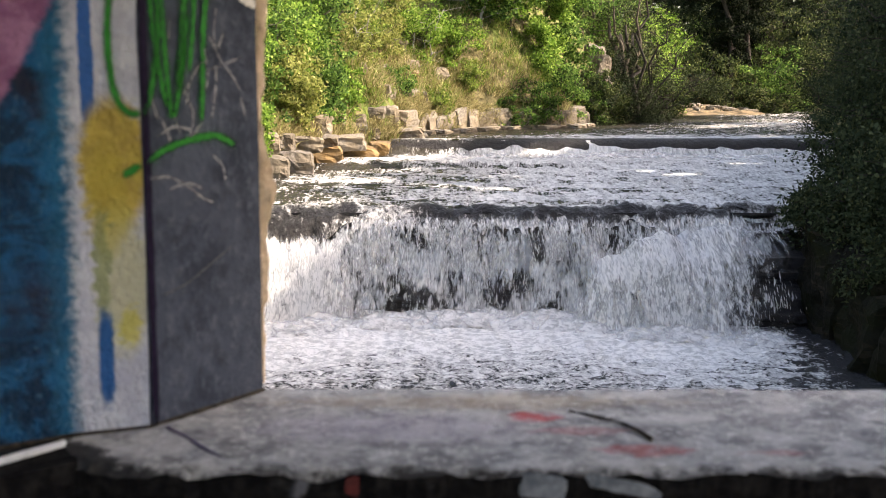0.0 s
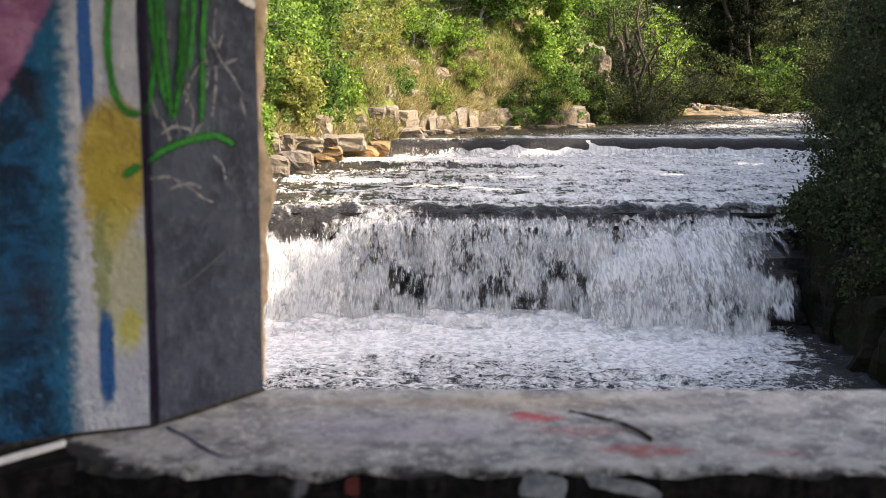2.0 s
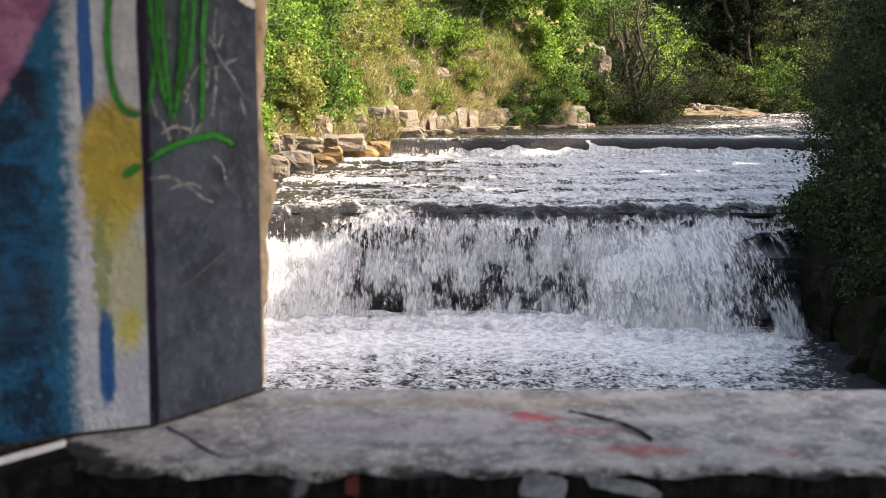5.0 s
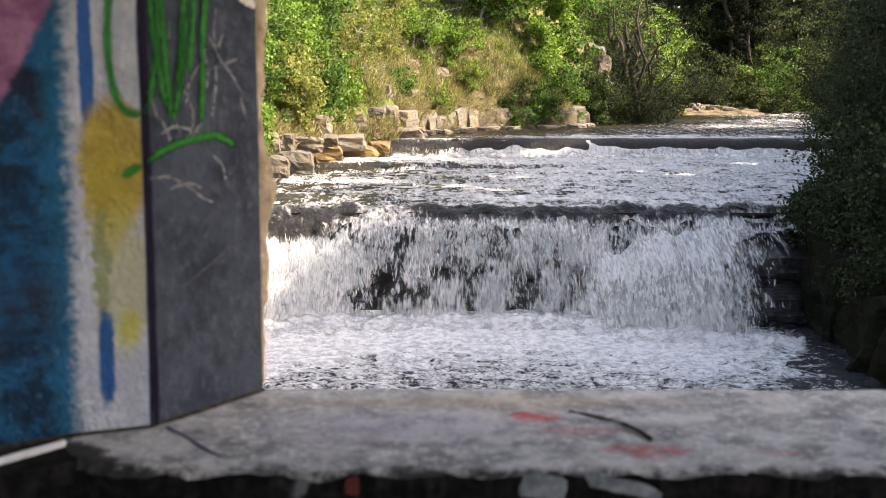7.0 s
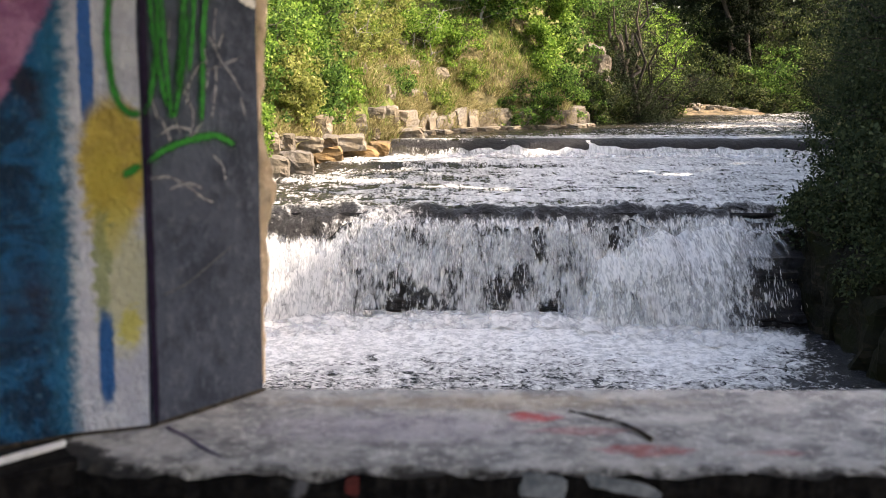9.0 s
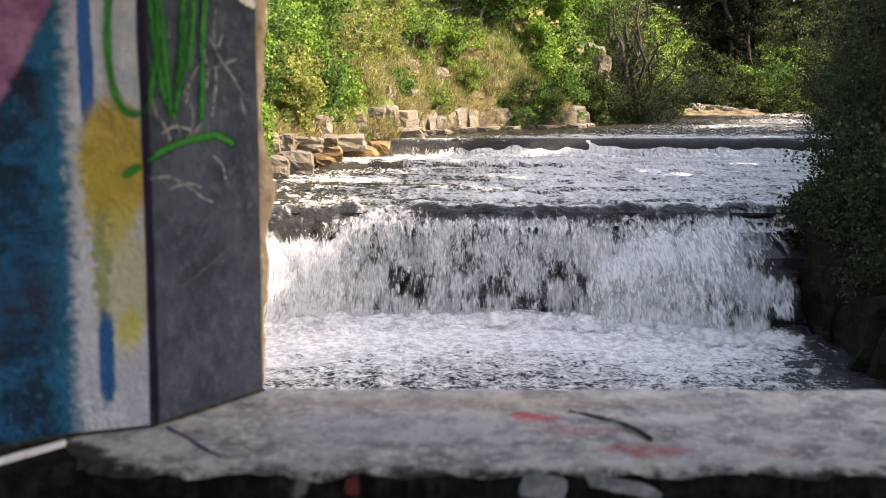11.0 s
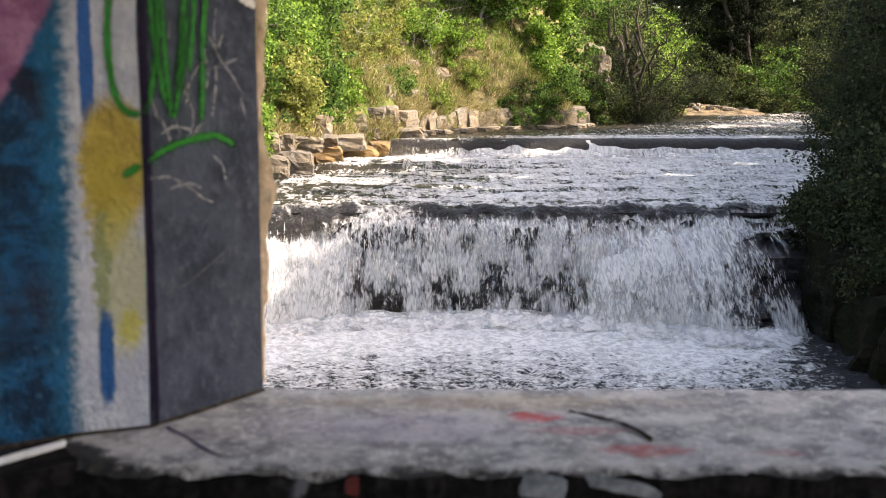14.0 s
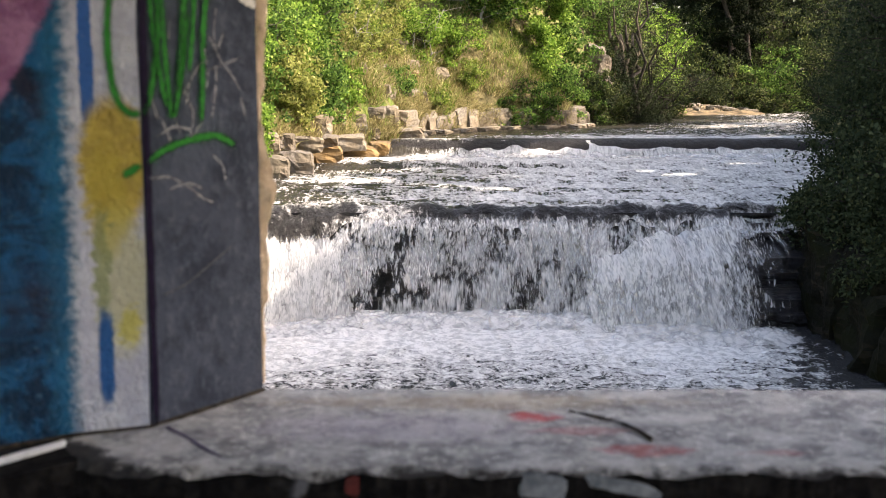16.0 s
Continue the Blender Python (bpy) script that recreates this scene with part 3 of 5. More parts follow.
    stroke([(0.0, 2.948), (0.02, 2.98), (0.045, 3.10), (0.035, 3.22)], 0.013, GREEN_SPRAY, "green_tag", B, run, out)
    stroke([(0.05, 3.22), (0.06, 3.05), (0.075, 2.945), (0.10, 3.02), (0.12, 3.13)], 0.013, GREEN_SPRAY, "green_tag", B, run, out)
    stroke([(0.115, 3.20), (0.105, 3.08), (0.09, 2.99)], 0.018, GREEN_SPRAY, "green_tag", B, run, out)
    stroke([(0.19, 3.22), (0.165, 3.13), (0.155, 3.0), (0.15, 2.93)], 0.014, GREEN_SPRAY, "green_tag", B, run, out)
    stroke([(0.02, 3.22), (0.03, 3.10), (0.05, 3.0), (0.062, 2.96)], 0.011, GREEN_SPRAY, "green_tag", B, run, out)
    stroke([(0.14, 3.22), (0.135, 3.12), (0.12, 3.02)], 0.011, GREEN_SPRAY, "green_tag", B, run, out)
    scratches = [[(0.197, 3.143), (0.189, 3.087), (0.203, 3.048), (0.235, 3.02), (0.262, 2.986)],
                 [(0.273, 3.054), (0.214, 3.037), (0.16, 3.023)],
                 [(0.172, 3.092), (0.21, 3.039)],
                 [(0.195, 3.037), (0.189, 2.986), (0.176, 2.931)],
                 [(0.26, 2.978), (0.275, 2.936)],
                 [(0.109, 2.981), (0.128, 2.947), (0.118, 2.905)],
                 [(0.043, 2.947), (0.069, 2.896)],
                 [(0.078, 2.947), (0.094, 2.907)],
                 [(0.153, 2.931), (0.116, 2.902)],
                 [(0.009, 2.837), (0.061, 2.836), (0.109, 2.816), (0.153, 2.79), (0.178, 2.783)],
                 [(0.176, 2.872), (0.206, 2.846), (0.212, 2.818)],
                 [(0.076, 3.12), (0.068, 3.076)],
                 [(0.101, 2.978), (0.147, 3.034), (0.176, 3.042)],
                 [(0.017, 2.992), (0.038, 2.936)],
                 [(0.122, 3.009), (0.109, 2.958)],
                 [(0.16, 3.07), (0.17, 3.02), (0.161, 2.986)],
                 [(0.055, 2.813), (0.109, 2.822), (0.151, 2.808)],
                 [(0.218, 3.098), (0.197, 3.064)],
                 [(0.03, 2.908), (0.076, 2.925), (0.126, 2.917)]]
    for line in scratches:
        stroke(line, 0.0048, PALE_SCRATCH, "pale_scratch", B, run, out)
    stroke([(0.262, 3.166), (0.285, 3.160), (0.312, 3.150)], 0.016, WHITE_SPRAY, "pale_chip", B, run, out)
    stroke([(0.03, 2.625), (0.10, 2.64), (0.16, 2.665), (0.24, 2.70)], 0.004, FAINT_SCRATCH, "pale_scratch", B, run, out)

    # slab under the opening, with a chipped front lip
    sill = tagged(new("window_sill"), "worn grey concrete slab with faded red spray marks", "sill", kind="structure")
    nx, ny = 420, 40
    X, Y = np.meshgrid(np.linspace(-1.75, 2.6, nx), np.linspace(0, 1, ny))
    front = np.array([1.878 + 0.010 * noise.fractal(Vector((x * 11, 0, 0)), 0.35, 2, 6) + float(np.interp(x, (-1.75, -0.67, -0.62, -0.52, -0.42), (0.2, 0.16, 0.06, 0.012, 0.0))) for x in X[0]])
    Yr = front[None, :] + (2.40 - 0.012 * X - front[None, :]) * Y
    dz = np.array([[noise.fractal(Vector((x * 7, y * 7, 5)), 1, 2, 4) for x, y in zip(a, b)] for a, b in zip(X, Yr)])
    lipdrop = np.clip(1 - Y / 0.07, 0, 1) ** 2 * (0.006 + 0.02 * np.abs(dz))
    Z = 2.39 + dz * 0.0035 - lipdrop
    me = grid("slab", X, Yr, Z)
    bm = bmesh.new()
    bm.from_mesh(me)
    edge = [e for e in bm.edges if e.is_boundary]
    ext = bmesh.ops.extrude_edge_only(bm, edges=edge)
    for v in [g for g in ext["geom"] if isinstance(g, bmesh.types.BMVert)]:
        v.co.z = 2.345
    bmesh.ops.recalc_face_normals(bm, faces=bm.faces[:])
    for f in bm.faces:
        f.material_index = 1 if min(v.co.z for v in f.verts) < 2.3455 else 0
    bm.to_mesh(me)
    bm.free()
    me.materials.append(CONCRETE)
    me.materials.append(BLACK_BASE)
    part("slab", me, None, sill)
    # dark strip for both dirt and contact shade in the joint between wall and slab
    t = Tubes(5)
    t.add([(-1.7, 1.285, 2.392), (-0.645, 2.066, 2.392), (-0.524, 2.114, 2.392), (-0.36, 2.388, 2.392)], 0.006, 0.004)
    part("dirt_joint", t.mesh("dirt_joint"), BARK_DARK, sill)
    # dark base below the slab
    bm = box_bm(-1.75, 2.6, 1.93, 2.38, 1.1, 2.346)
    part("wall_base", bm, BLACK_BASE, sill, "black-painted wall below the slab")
    # black colour here stands in for the shade of a recess
    part("side_ledge", prism_bm([(-1.75, 1.15), (-0.75, 1.80), (-0.60, 1.935), (-0.655, 2.074), (-1.75, 2.2)], 1.1, 2.3875), BLACK_BASE, sill, "black ledge standing in for the dark recess under the painted wall")
    for cx, w, h, k, lean in ((0.160, 0.070, 0.036, 1, 6), (0.285, 0.10, 0.020, 2, 12), (-0.145, 0.022, 0.028, 4, 0)):
        ob = part("paint_splash", rock_bm(w, 0.006, h, k, 0.2, 4), mat_plain("dull_red_paint", (0.04, 0.010, 0.010), (0.08, 0.016, 0.016)) if k == 4 else PALE_SPLASH, sill)
        ob.matrix_world = pose(cx, 1.873, 2.365, 0, lean, 0)
    # thin violet stroke across the slab
    t = Tubes(4)
    t.add([(-0.49, 2.107, 2.392), (-0.45, 2.06, 2.391), (-0.40, 1.985, 2.391), (-0.355, 1.93, 2.389)], 0.005, 0.003)
    part("violet_drip", t.mesh("violet_drip"), mat_plain("worn_violet", (0.05, 0.04, 0.09), (0.11, 0.09, 0.16)), sill)

    # pale batten at the foot of the painted wall
    bm = box_bm(-0.55, 0.56, -0.005, 0.005, -0.0055, 0.0055, 0.002)
    batten = tagged(part("batten", bm, WHITE_PAINT), "narrow white-painted batten at the foot of the wall", "batten")
    batten.matrix_world = Matrix.Translation((-0.975, 1.565, 2.393)) @ pose(0, 0, 0, 0, 0, 54) 

    # plain walls, roof and floor that close the ruin
    for nm, b in (("wall_right", (2.6, 4.4, 1.85, 2.45, 1.1, 4.05)), ("wall_side", (-4.4, -1.75, 1.25, 2.45, 1.1, 4.05)), ("ceiling", (-4.4, 4.4, -1.2, 2.45, 4.05, 4.3)), ("floor", (-4.4, 4.4, -4.0, 1.93, 1.1, 1.32)),
                  ("wall_back", (-4.4, -2.8, -4.2, -4.0, 1.1, 4.05))):
        tagged(part(nm, box_bm(*b), CONCRETE_PLAIN), "plain weathered concrete of the ruin", nm.split("_")[0], kind="structure")

    # twig on the slab
    t = Tubes(7)
    t.add([(0.236, 2.208, 2.397), (0.262, 2.176, 2.399), (0.30, 2.150, 2.397), (0.322, 2.118, 2.398), (0.345, 2.075, 2.397), (0.358, 2.03, 2.396)], 0.0028, 0.0042)
    tagged(part("twig", t.mesh("twig"), TWIG, smooth=True), "thin dark crooked twig lying on the slab", "twig")


build_ruin()


# ---- water surfaces ----
def waves(X, Y, rng, lengths, count, amp, ridge=0.6):
    """Choppy water as a sum of short crossing ripples."""
    Z = np.zeros_like(X)
    for i in range(count):
        L = rng.uniform(*lengths)
        a = rng.uniform(-1.1, 1.1) + math.pi / 2
        ph = (X * math.cos(a) + Y * math.sin(a)) * 2 * math.pi / L + rng.uniform(0, 6.28) + 0.8 * np.sin(X * rng.uniform(0.6, 2.4) + rng.uniform(0, 6.28))
        s = np.sin(ph)
        Z += amp * L * ((1 - ridge) * s + ridge * (1 - 2 * np.abs(np.sin(ph / 2))))
    return Z


def pool_foam(X, Y):
    d = np.interp(X, LAND_X, LAND_Y) - Y
    f = np.interp(d, (-2, 0, 0.7, 1.3, 2.0, 3.0, 4.5), (1, 1, 0.92, 0.76, 0.63, 0.54, 0.48))
    return f * np.interp(X, (-5, 2.4, 3.2, 3.9, 4.4, 4.9), (1, 1, 0.88, 0.60, 0.32, 0.0))


def river_foam_glitter(X, Y):
    # the even white cover is foam plus painted-in sky glitter on the ripples
    f = np.interp(Y, (16.4, 17.2, 19, 20.2, 21.5, 23.5, 25, 26.9, 27.4), (0.42, 0.56, 0.60, 0.61, 0.62, 0.66, 0.68, 0.68, 0.66))
    f = f * np.interp(X - bank_left(Y), (0, 0.6, 1.8, 4.8), (0.34, 0.5, 0.68, 1))
    # two riffles that spread from the stony bank
    f = f + 0.26 * np.exp(-((Y - 25.2) / 0.35) ** 2) * np.clip(1 - (X + 2.2) / 7, 0, 1) + 0.2 * np.exp(-((Y - 21.3) / 0.25) ** 2) * np.clip(1 - (X + 2.6) / 5, 0, 1)
    step = 24.5 + 0.25 * np.sin(X * 1.3) + 0.12 * np.sin(X * 3.7)
    f = f - 0.16 * np.exp(-((Y - step) / 0.2) ** 2) * np.clip(1 - (X + 2.2) / 9, 0, 1)
    f = f + 0.08 * (np.sin(Y * 3.7 + 1.4 * np.sin(X * 0.9) + X * 0.3) + np.sin(Y * 6.1 - X * 0.8 + 1.1 * np.sin(X * 1.7 + Y)))
    f = f + 0.08 + 0.34 * np.exp(-((Y - 26.0) / 0.8) ** 2 - ((X + 0.6) / 1.5) ** 2)
    return f


def far_foam(X, Y):
    return np.interp(Y, (27.4, 27.8, 29.2, 30.2, 31.5, 36, 38, 42, 60), (0.2, 0.78, 0.75, 0.52, 0.42, 0.52, 0.6, 0.48, 0.5)) * np.interp(X - bank_left(Y), (0, 1.5, 4), (0.3, 0.6, 1))


def riffle(X, Y):
    step = 24.5 + 0.25 * np.sin(X * 1.3) + 0.12 * np.sin(X * 3.7)
    return 0.13 * np.clip((Y - step + 0.2) / 0.4, 0, 1) * np.clip((26.8 - Y) / 1.6, 0, 1) * np.clip(1 - (X + 2.2) / 9, 0, 1) + 0.05 * np.exp(-((Y - 21.6) / 0.4) ** 2) * np.clip(1 - (X + 2.6) / 6, 0, 1)


def sheet(name, x0, x1, y0, y1, dx, dy, lengths, amp, seed, foam, mat, parent, dip=0.0, drop=0.0):
    rng = np.random.default_rng(seed)
    X, Y = np.meshgrid(np.arange(x0, x1, dx), np.arange(y0, y1, dy))
    Z = water_z(np.maximum(Y, 16.6) if y0 > 16 else Y * 0) + waves(X, Y, rng, lengths, 12, amp) - drop
    if y0 > 16 and y1 < 28:
        Z = Z + riffle(X, Y)
    if dip:
        e = np.minimum(np.minimum(X - x0, x1 - X), np.minimum(Y - y0, y1 - Y))
        Z = Z - np.clip(1 - e / 0.5, 0, 1) ** 2 * dip
    return part(name, grid(name, X, Y, Z, foam(X, Y)), mat, parent, smooth=True)


FLOWS = []


def build_water():
    pool = tagged(new("water_pool"), "foaming plunge pool with drifting white ripples", "water", kind="structure")
    sheet("still_layer", -5.2, 6.2, 9.0, 16.2, 0.04, 0.04, (0.12, 0.7), 0.022, 1, pool_foam, WATER_POOL, pool, drop=0.01)
    river = tagged(new("water_river"), "shallow rippling river flowing over broken ledges", "water", kind="structure")
    sheet("still_layer", -4.8, 9.5, 16.62, 27.5, 0.06, 0.05, (0.15, 0.7), 0.017, 5, river_foam_glitter, WATER_RIVER, river, drop=0.01)
    for k in range(3):
        FLOWS.append((sheet("flowing_layer", -4.9, 5.8, 9.6, 15.6, 0.045, 0.04, (0.12, 0.7), 0.024, 11 + k, pool_foam, WATER_POOL, pool, dip=0.25), k))
        FLOWS.append((sheet("flowing_layer", -4.4, 9.0, 18.1, 27.3, 0.065, 0.05, (0.15, 0.7), 0.019, 21 + k, river_foam_glitter, WATER_RIVER, river, dip=0.25), k))
    up = tagged(new("water_upstream"), "calmer river water above the low weir", "water", kind="structure")
    sheet("still_layer", -1.5, 22.0, 27.45, 58.0, 0.14, 0.11, (0.35, 1.3), 0.009, 31, far_foam, WATER_RIVER, up, drop=0.0)
    for k in range(3):
        FLOWS.append((sheet("flowing_layer", -1.2, 20.0, 28.7, 50.0, 0.16, 0.12, (0.35, 1.3), 0.010, 41 + k, far_foam, WATER_RIVER, up, dip=0.25), k))


build_water()


# ---- the fall ----
def column_white(x):
    """How full the curtain of water is along the crest."""
    return float(np.interp(x, (-4.5, -2.4, -1.35, -1.15, -0.6, 0.0, 0.6, 1.2, 1.7, 2.1, 2.6, 3.4, 3.8, 4.2, 4.7), (1, 1, 1, 0.66, 0.55, 0.56, 0.63, 0.60, 0.66, 0.95, 1, 1, 0.92, 0.66, 0.35)))


def shelf(x):
    """Height of the rock shelf that breaks the fall on the shaded side."""
    return np.interp(x, (1.85, 2.1, 2.6, 3.2, 4.4, 5.0), (0.12, 0.50, 0.78, 0.92, 0.95, 0.93))


def profile(x, s):
    """A point of the curtain at the column x: s = 0 at the crest, 1 in the pool."""
    yb, yc = land(x), CREST_Y - 0.12 + 0.05 * math.sin(x * 2.3)
    free = (yc + (yb - yc) * s ** 0.85, CREST_Z - 0.02 - (CREST_Z + 0.02) * (0.20 * s + 0.80 * s * s))
    h = float(shelf(x)) + 0.035 * math.sin(x * 7.3) + 0.05 * noise.noise(Vector((x * 6, 2, 1)))
    brink = 15.30 + 0.10 * math.sin(x * 4.1)
    if s < 0.3:
        u = s / 0.3
        tier = (yc + (15.95 - yc) * u, CREST_Z - 0.02 - (CREST_Z - 0.12 - h) * u * u)
    elif s < 0.5:
        u = (s - 0.3) / 0.2
        tier = (15.95 + (brink - 15.95) * u, h + 0.10 - 0.08 * u + 0.12 * math.sin(math.pi * u))
    else:
        u = (s - 0.5) / 0.5
        tier = (brink + (yb - brink) * u ** 0.8, h + 0.02 - (h + 0.04) * (0.25 * u + 0.75 * u * u))
    w = float(np.interp(x, (1.85, 2.2), (0, 1)))
    fan = -0.30 * w * min(1.0, max(0.0, 3.2 - x)) * s
    return (x + fan, free[0] + (tier[0] - free[0]) * w, free[1] + (tier[1] - free[1]) * w)


def strands(name, rng, count, w, h, d, length, radius):
    """A loose handful of falling water: tapered threads and drops."""
    c = np.stack([rng.normal(size=count) * w / 2.4, rng.uniform(-d, d, count), rng.normal(size=count) * h / 2.4], 1)
    L = rng.uniform(*length, count)[:, None] * rng.uniform(0.3, 1, (count, 1))
    r = rng.uniform(*radius, count)[:, None]
    tilt = rng.normal(size=(count, 2)) * 0.10
    ax = np.stack([tilt[:, 0], tilt[:, 1], np.ones(count)], 1)
    top, bot = c + ax * L * 0.6, c - ax * L * 0.4
    ring = [c - ax * L * 0.1 + r * np.array([math.cos(a), math.sin(a), 0.3 * math.sin(3 * a)]) for a in (0.3, 2.4, 4.5)]
    tris = []
    for k in range(3):
        p, q = ring[k], ring[(k + 1) % 3]
        tris += [np.stack([top, p, q], 1), np.stack([bot, q, p], 1)]
    return quads(name, np.concatenate(tris).reshape(-1, 3), 3)


DROPS, FOAMS = [], []


def build_fall():
    fall = tagged(new("waterfall"), "white curtain of water falling over a dark ledge", "waterfall")
    rng = np.random.default_rng(77)
    # the ledge behind it
    ledge = tagged(new("rock_ledge"), "dark wet layered rock ledge behind the falling water", "rock", kind="structure")
    xs, ss = np.arange(-5.2, 7.2, 0.08), np.linspace(0, 1, 52)
    X, S = np.meshgrid(xs, ss)
    nz = np.array([[noise.fractal(Vector((x * 1.1, s * 1.5, 9)), 1, 2, 5) for x in xs] for s in ss])
    st = np.array([[noise.noise(Vector((x * 0.5, s * 9, 3))) for x in xs] for s in ss])
    Z = CREST_Z - 0.06 - S * 1.9
    Y = CREST_Y + 0.02 - 0.10 * S + 0.10 * nz + 0.14 * np.round(st * 2.5) / 2.5
    # shelf on the shaded side, with a second step low down
    Y = Y - np.interp(X, (1.9, 2.3, 4.4, 7), (0, 0.78, 0.95, 1.2)) * np.clip((shelf(X) - 0.06 - Z) / 0.07, 0, 1)
    Y = Y - np.interp(X, (2.4, 3.0, 7), (0, 0.28, 0.4)) * np.clip((0.42 + 0.1 * st - Z) / 0.08, 0, 1)
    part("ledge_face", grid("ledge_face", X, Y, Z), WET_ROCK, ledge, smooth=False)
    # broken water bending over the crest: a dark tongue on the sunny side, a thin torn dark line elsewhere
    xs, ss = np.arange(-4.9, 5.0, 0.028), np.linspace(0, 1, 34)
    X, S = np.meshgrid(xs, ss)
    tongue = np.interp(X, (-5, -1.75, -1.25, 5), (1, 1, 0, 0))
    bend = 0.20 + 0.20 * tongue
    wob = np.array([noise.noise(Vector((x * 1.3, 0, 1))) for x in xs])[None, :]
    rag = np.array([noise.fractal(Vector((x * 2.6, 4, 1)), 1, 2, 4) for x in xs])[None, :]
    tear = np.array([[noise.fractal(Vector((x * 6, s * 2.2, 7)), 0.8, 2, 4) for x in xs] for s in ss])
    th = S * 1.5
    Y = CREST_Y + 0.30 + 0.26 * wob + 0.10 * rag + 0.10 * rag * S - 0.30 * S - bend * np.sin(th) * 0.9
    Z = CREST_Z + 0.03 - bend * (1 - np.cos(th)) * 1.25 + 0.045 * wob + 0.035 * rag + 0.05 * rag * S + 0.030 * tear
    Z = Z + waves(X, Y, np.random.default_rng(3), (0.12, 0.5), 12, 0.020)
    dark = np.interp(xs, (-5, -1.3, -1.1, -0.5, -0.2, 3.6, 4.4), (0.9, 0.9, 0.25, 0.25, 0.85, 0.85, 0.3))[None, :]
    dark = np.clip(dark + 0.35 * rag + 0.3 * tear, 0, 1)
    lip = np.interp(S, (0, 0.15, 0.3, 0.55, 0.72, 1), (0.1, 0.5, 1, 1, 0.45, 0.0))
    long = np.interp(S, (0, 0.2, 0.35, 0.85, 1), (0.1, 0.55, 1, 1, 0.6))
    foam = 0.60 - 0.36 * dark * (lip + (long - lip) * tongue) + 0.18 * tear
    part("crest_tongue", grid("crest_tongue", X, Y, Z, foam), WATER_LIP, fall, "dark broken water bending over the crest", smooth=True)
    # torn veils hanging from the crest
    for layer, (dy, full) in enumerate(((0.10, 0.0), (-0.06, -0.06))):
        xs, ss = np.arange(-4.6, 4.75, 0.04), np.linspace(0.08, 1.0, 44)
        P = np.array([[profile(x, s) for x in xs] for s in ss])
        lump = np.array([[noise.fractal(Vector((x * 4 + layer * 9, s * 1.6, layer)), 0.9, 2, 3) for x in xs] for s in ss])
        start = np.interp(xs, (-5, -1.5, -1.15, 5), (0.34, 0.32, 0.05, 0.05))[None, :]
        foam = np.array([column_white(x) for x in xs])[None, :] * 0.52 + 0.11 + full + 0.13 * lump
        foam = foam + 0.13 * np.exp(-((ss[:, None] - start - 0.14) / 0.18) ** 2)
        ramp0 = np.clip((ss[:, None] - start) / 0.3, 0, 1)
        thin = np.interp(xs, (-1.5, -1.0, 1.7, 2.1), (0, 1, 1, 0))[None, :]
        foam = foam - 0.085 * thin * np.clip((ss[:, None] - 0.35) * 2.5, 0, 1)
        foam = foam - 0.30 * np.clip((xs[None, :] - 3.35) / 0.7, 0, 1) * np.clip((ss[:, None] - 0.52) * 5, 0, 1)
        foam = foam - 0.22 * np.exp(-((xs[None, :] - 4.05) / 0.25) ** 2 - ((ss[:, None] - 0.47) / 0.10) ** 2)
        foam = foam + 0.20 * np.clip((-1.25 - xs[None, :]) / 0.3, 0, 1) * ramp0
        # extra white at the brink stands in for sky light, less white above it
        apron = np.clip((xs[None, :] - 1.9) / 0.3, 0, 1) * np.clip((3.6 - xs[None, :]) / 0.5, 0, 1)
        foam = foam + apron * (0.06 * np.clip((ss[:, None] - 0.4) * 5, 0, 1) + 0.24 * np.exp(-((ss[:, None] - 0.52) / 0.12) ** 2) - 0.20 * np.clip(1 - np.abs(ss[:, None] - 0.25) / 0.16, 0, 1))
        foam = foam - 0.35 * np.clip((xs[None, :] - 4.25) / 0.25, 0, 1) * np.clip((ss[:, None] - 0.4) * 5, 0, 1)
        ramp = np.clip((ss[:, None] - start - 0.14 * lump) / 0.24, 0, 1)
        foam = foam * (0.15 + 0.85 * ramp * ramp * (3 - 2 * ramp))
        part("veil", torn(grid("veil", P[..., 0], P[..., 1] + dy + lump * 0.08, P[..., 2] + lump * 0.06, foam)), VEIL, fall, smooth=True)
    # torn patches and handfuls of drops that fall
    patches = []
    for i in range(6):
        xs, ss = np.linspace(-0.36, 0.36, 12), np.linspace(0, 1, 14)
        X, S = np.meshgrid(xs, ss)
        lump = np.array([[noise.noise(Vector((x * 5 + i * 9, s * 2.5, i))) for x in xs] for s in ss])
        fade = np.clip(1.25 - (np.abs(X) / 0.36) ** 2 * 1.25, 0, 1) * np.clip(1.3 - np.abs(S * 2 - 1) ** 2.5 * 1.3, 0, 1)
        me = torn(grid("falling_patch", X * 0.8, lump * 0.07, -0.72 * S, (0.62 + 0.22 * lump) * fade ** 0.7))
        me.materials.append(VEIL)
        me.polygons.foreach_set("use_smooth", [True] * len(me.polygons))
        patches.append(me)
    kinds = [strands("falling_water", rng, 60, 0.30, 0.40, 0.06, (0.04, 0.16), (0.003, 0.009)) for i in range(6)]
    for me in kinds:
        me.materials.append(WHITE_WATER)
        me.transform(Matrix.Translation((0, 0, -0.36)))
    x = -3.2
    col = 0
    while x < 4.2:
        full = column_white(x)
        n = 4 if full > 0.7 else (3 if full > 0.52 else 2)
        for k in range(n):
            for me, name in ((patches[rng.integers(0, 6)], "falling_patch"), (kinds[rng.integers(0, 6)], "falling_water")):
                if (name == "falling_water" and (k + col) % 2) or (name == "falling_patch" and x > 3.6 and k > 1):
                    continue
                ob = tagged(new(name, me), kind="stuff")
                ob.parent = fall
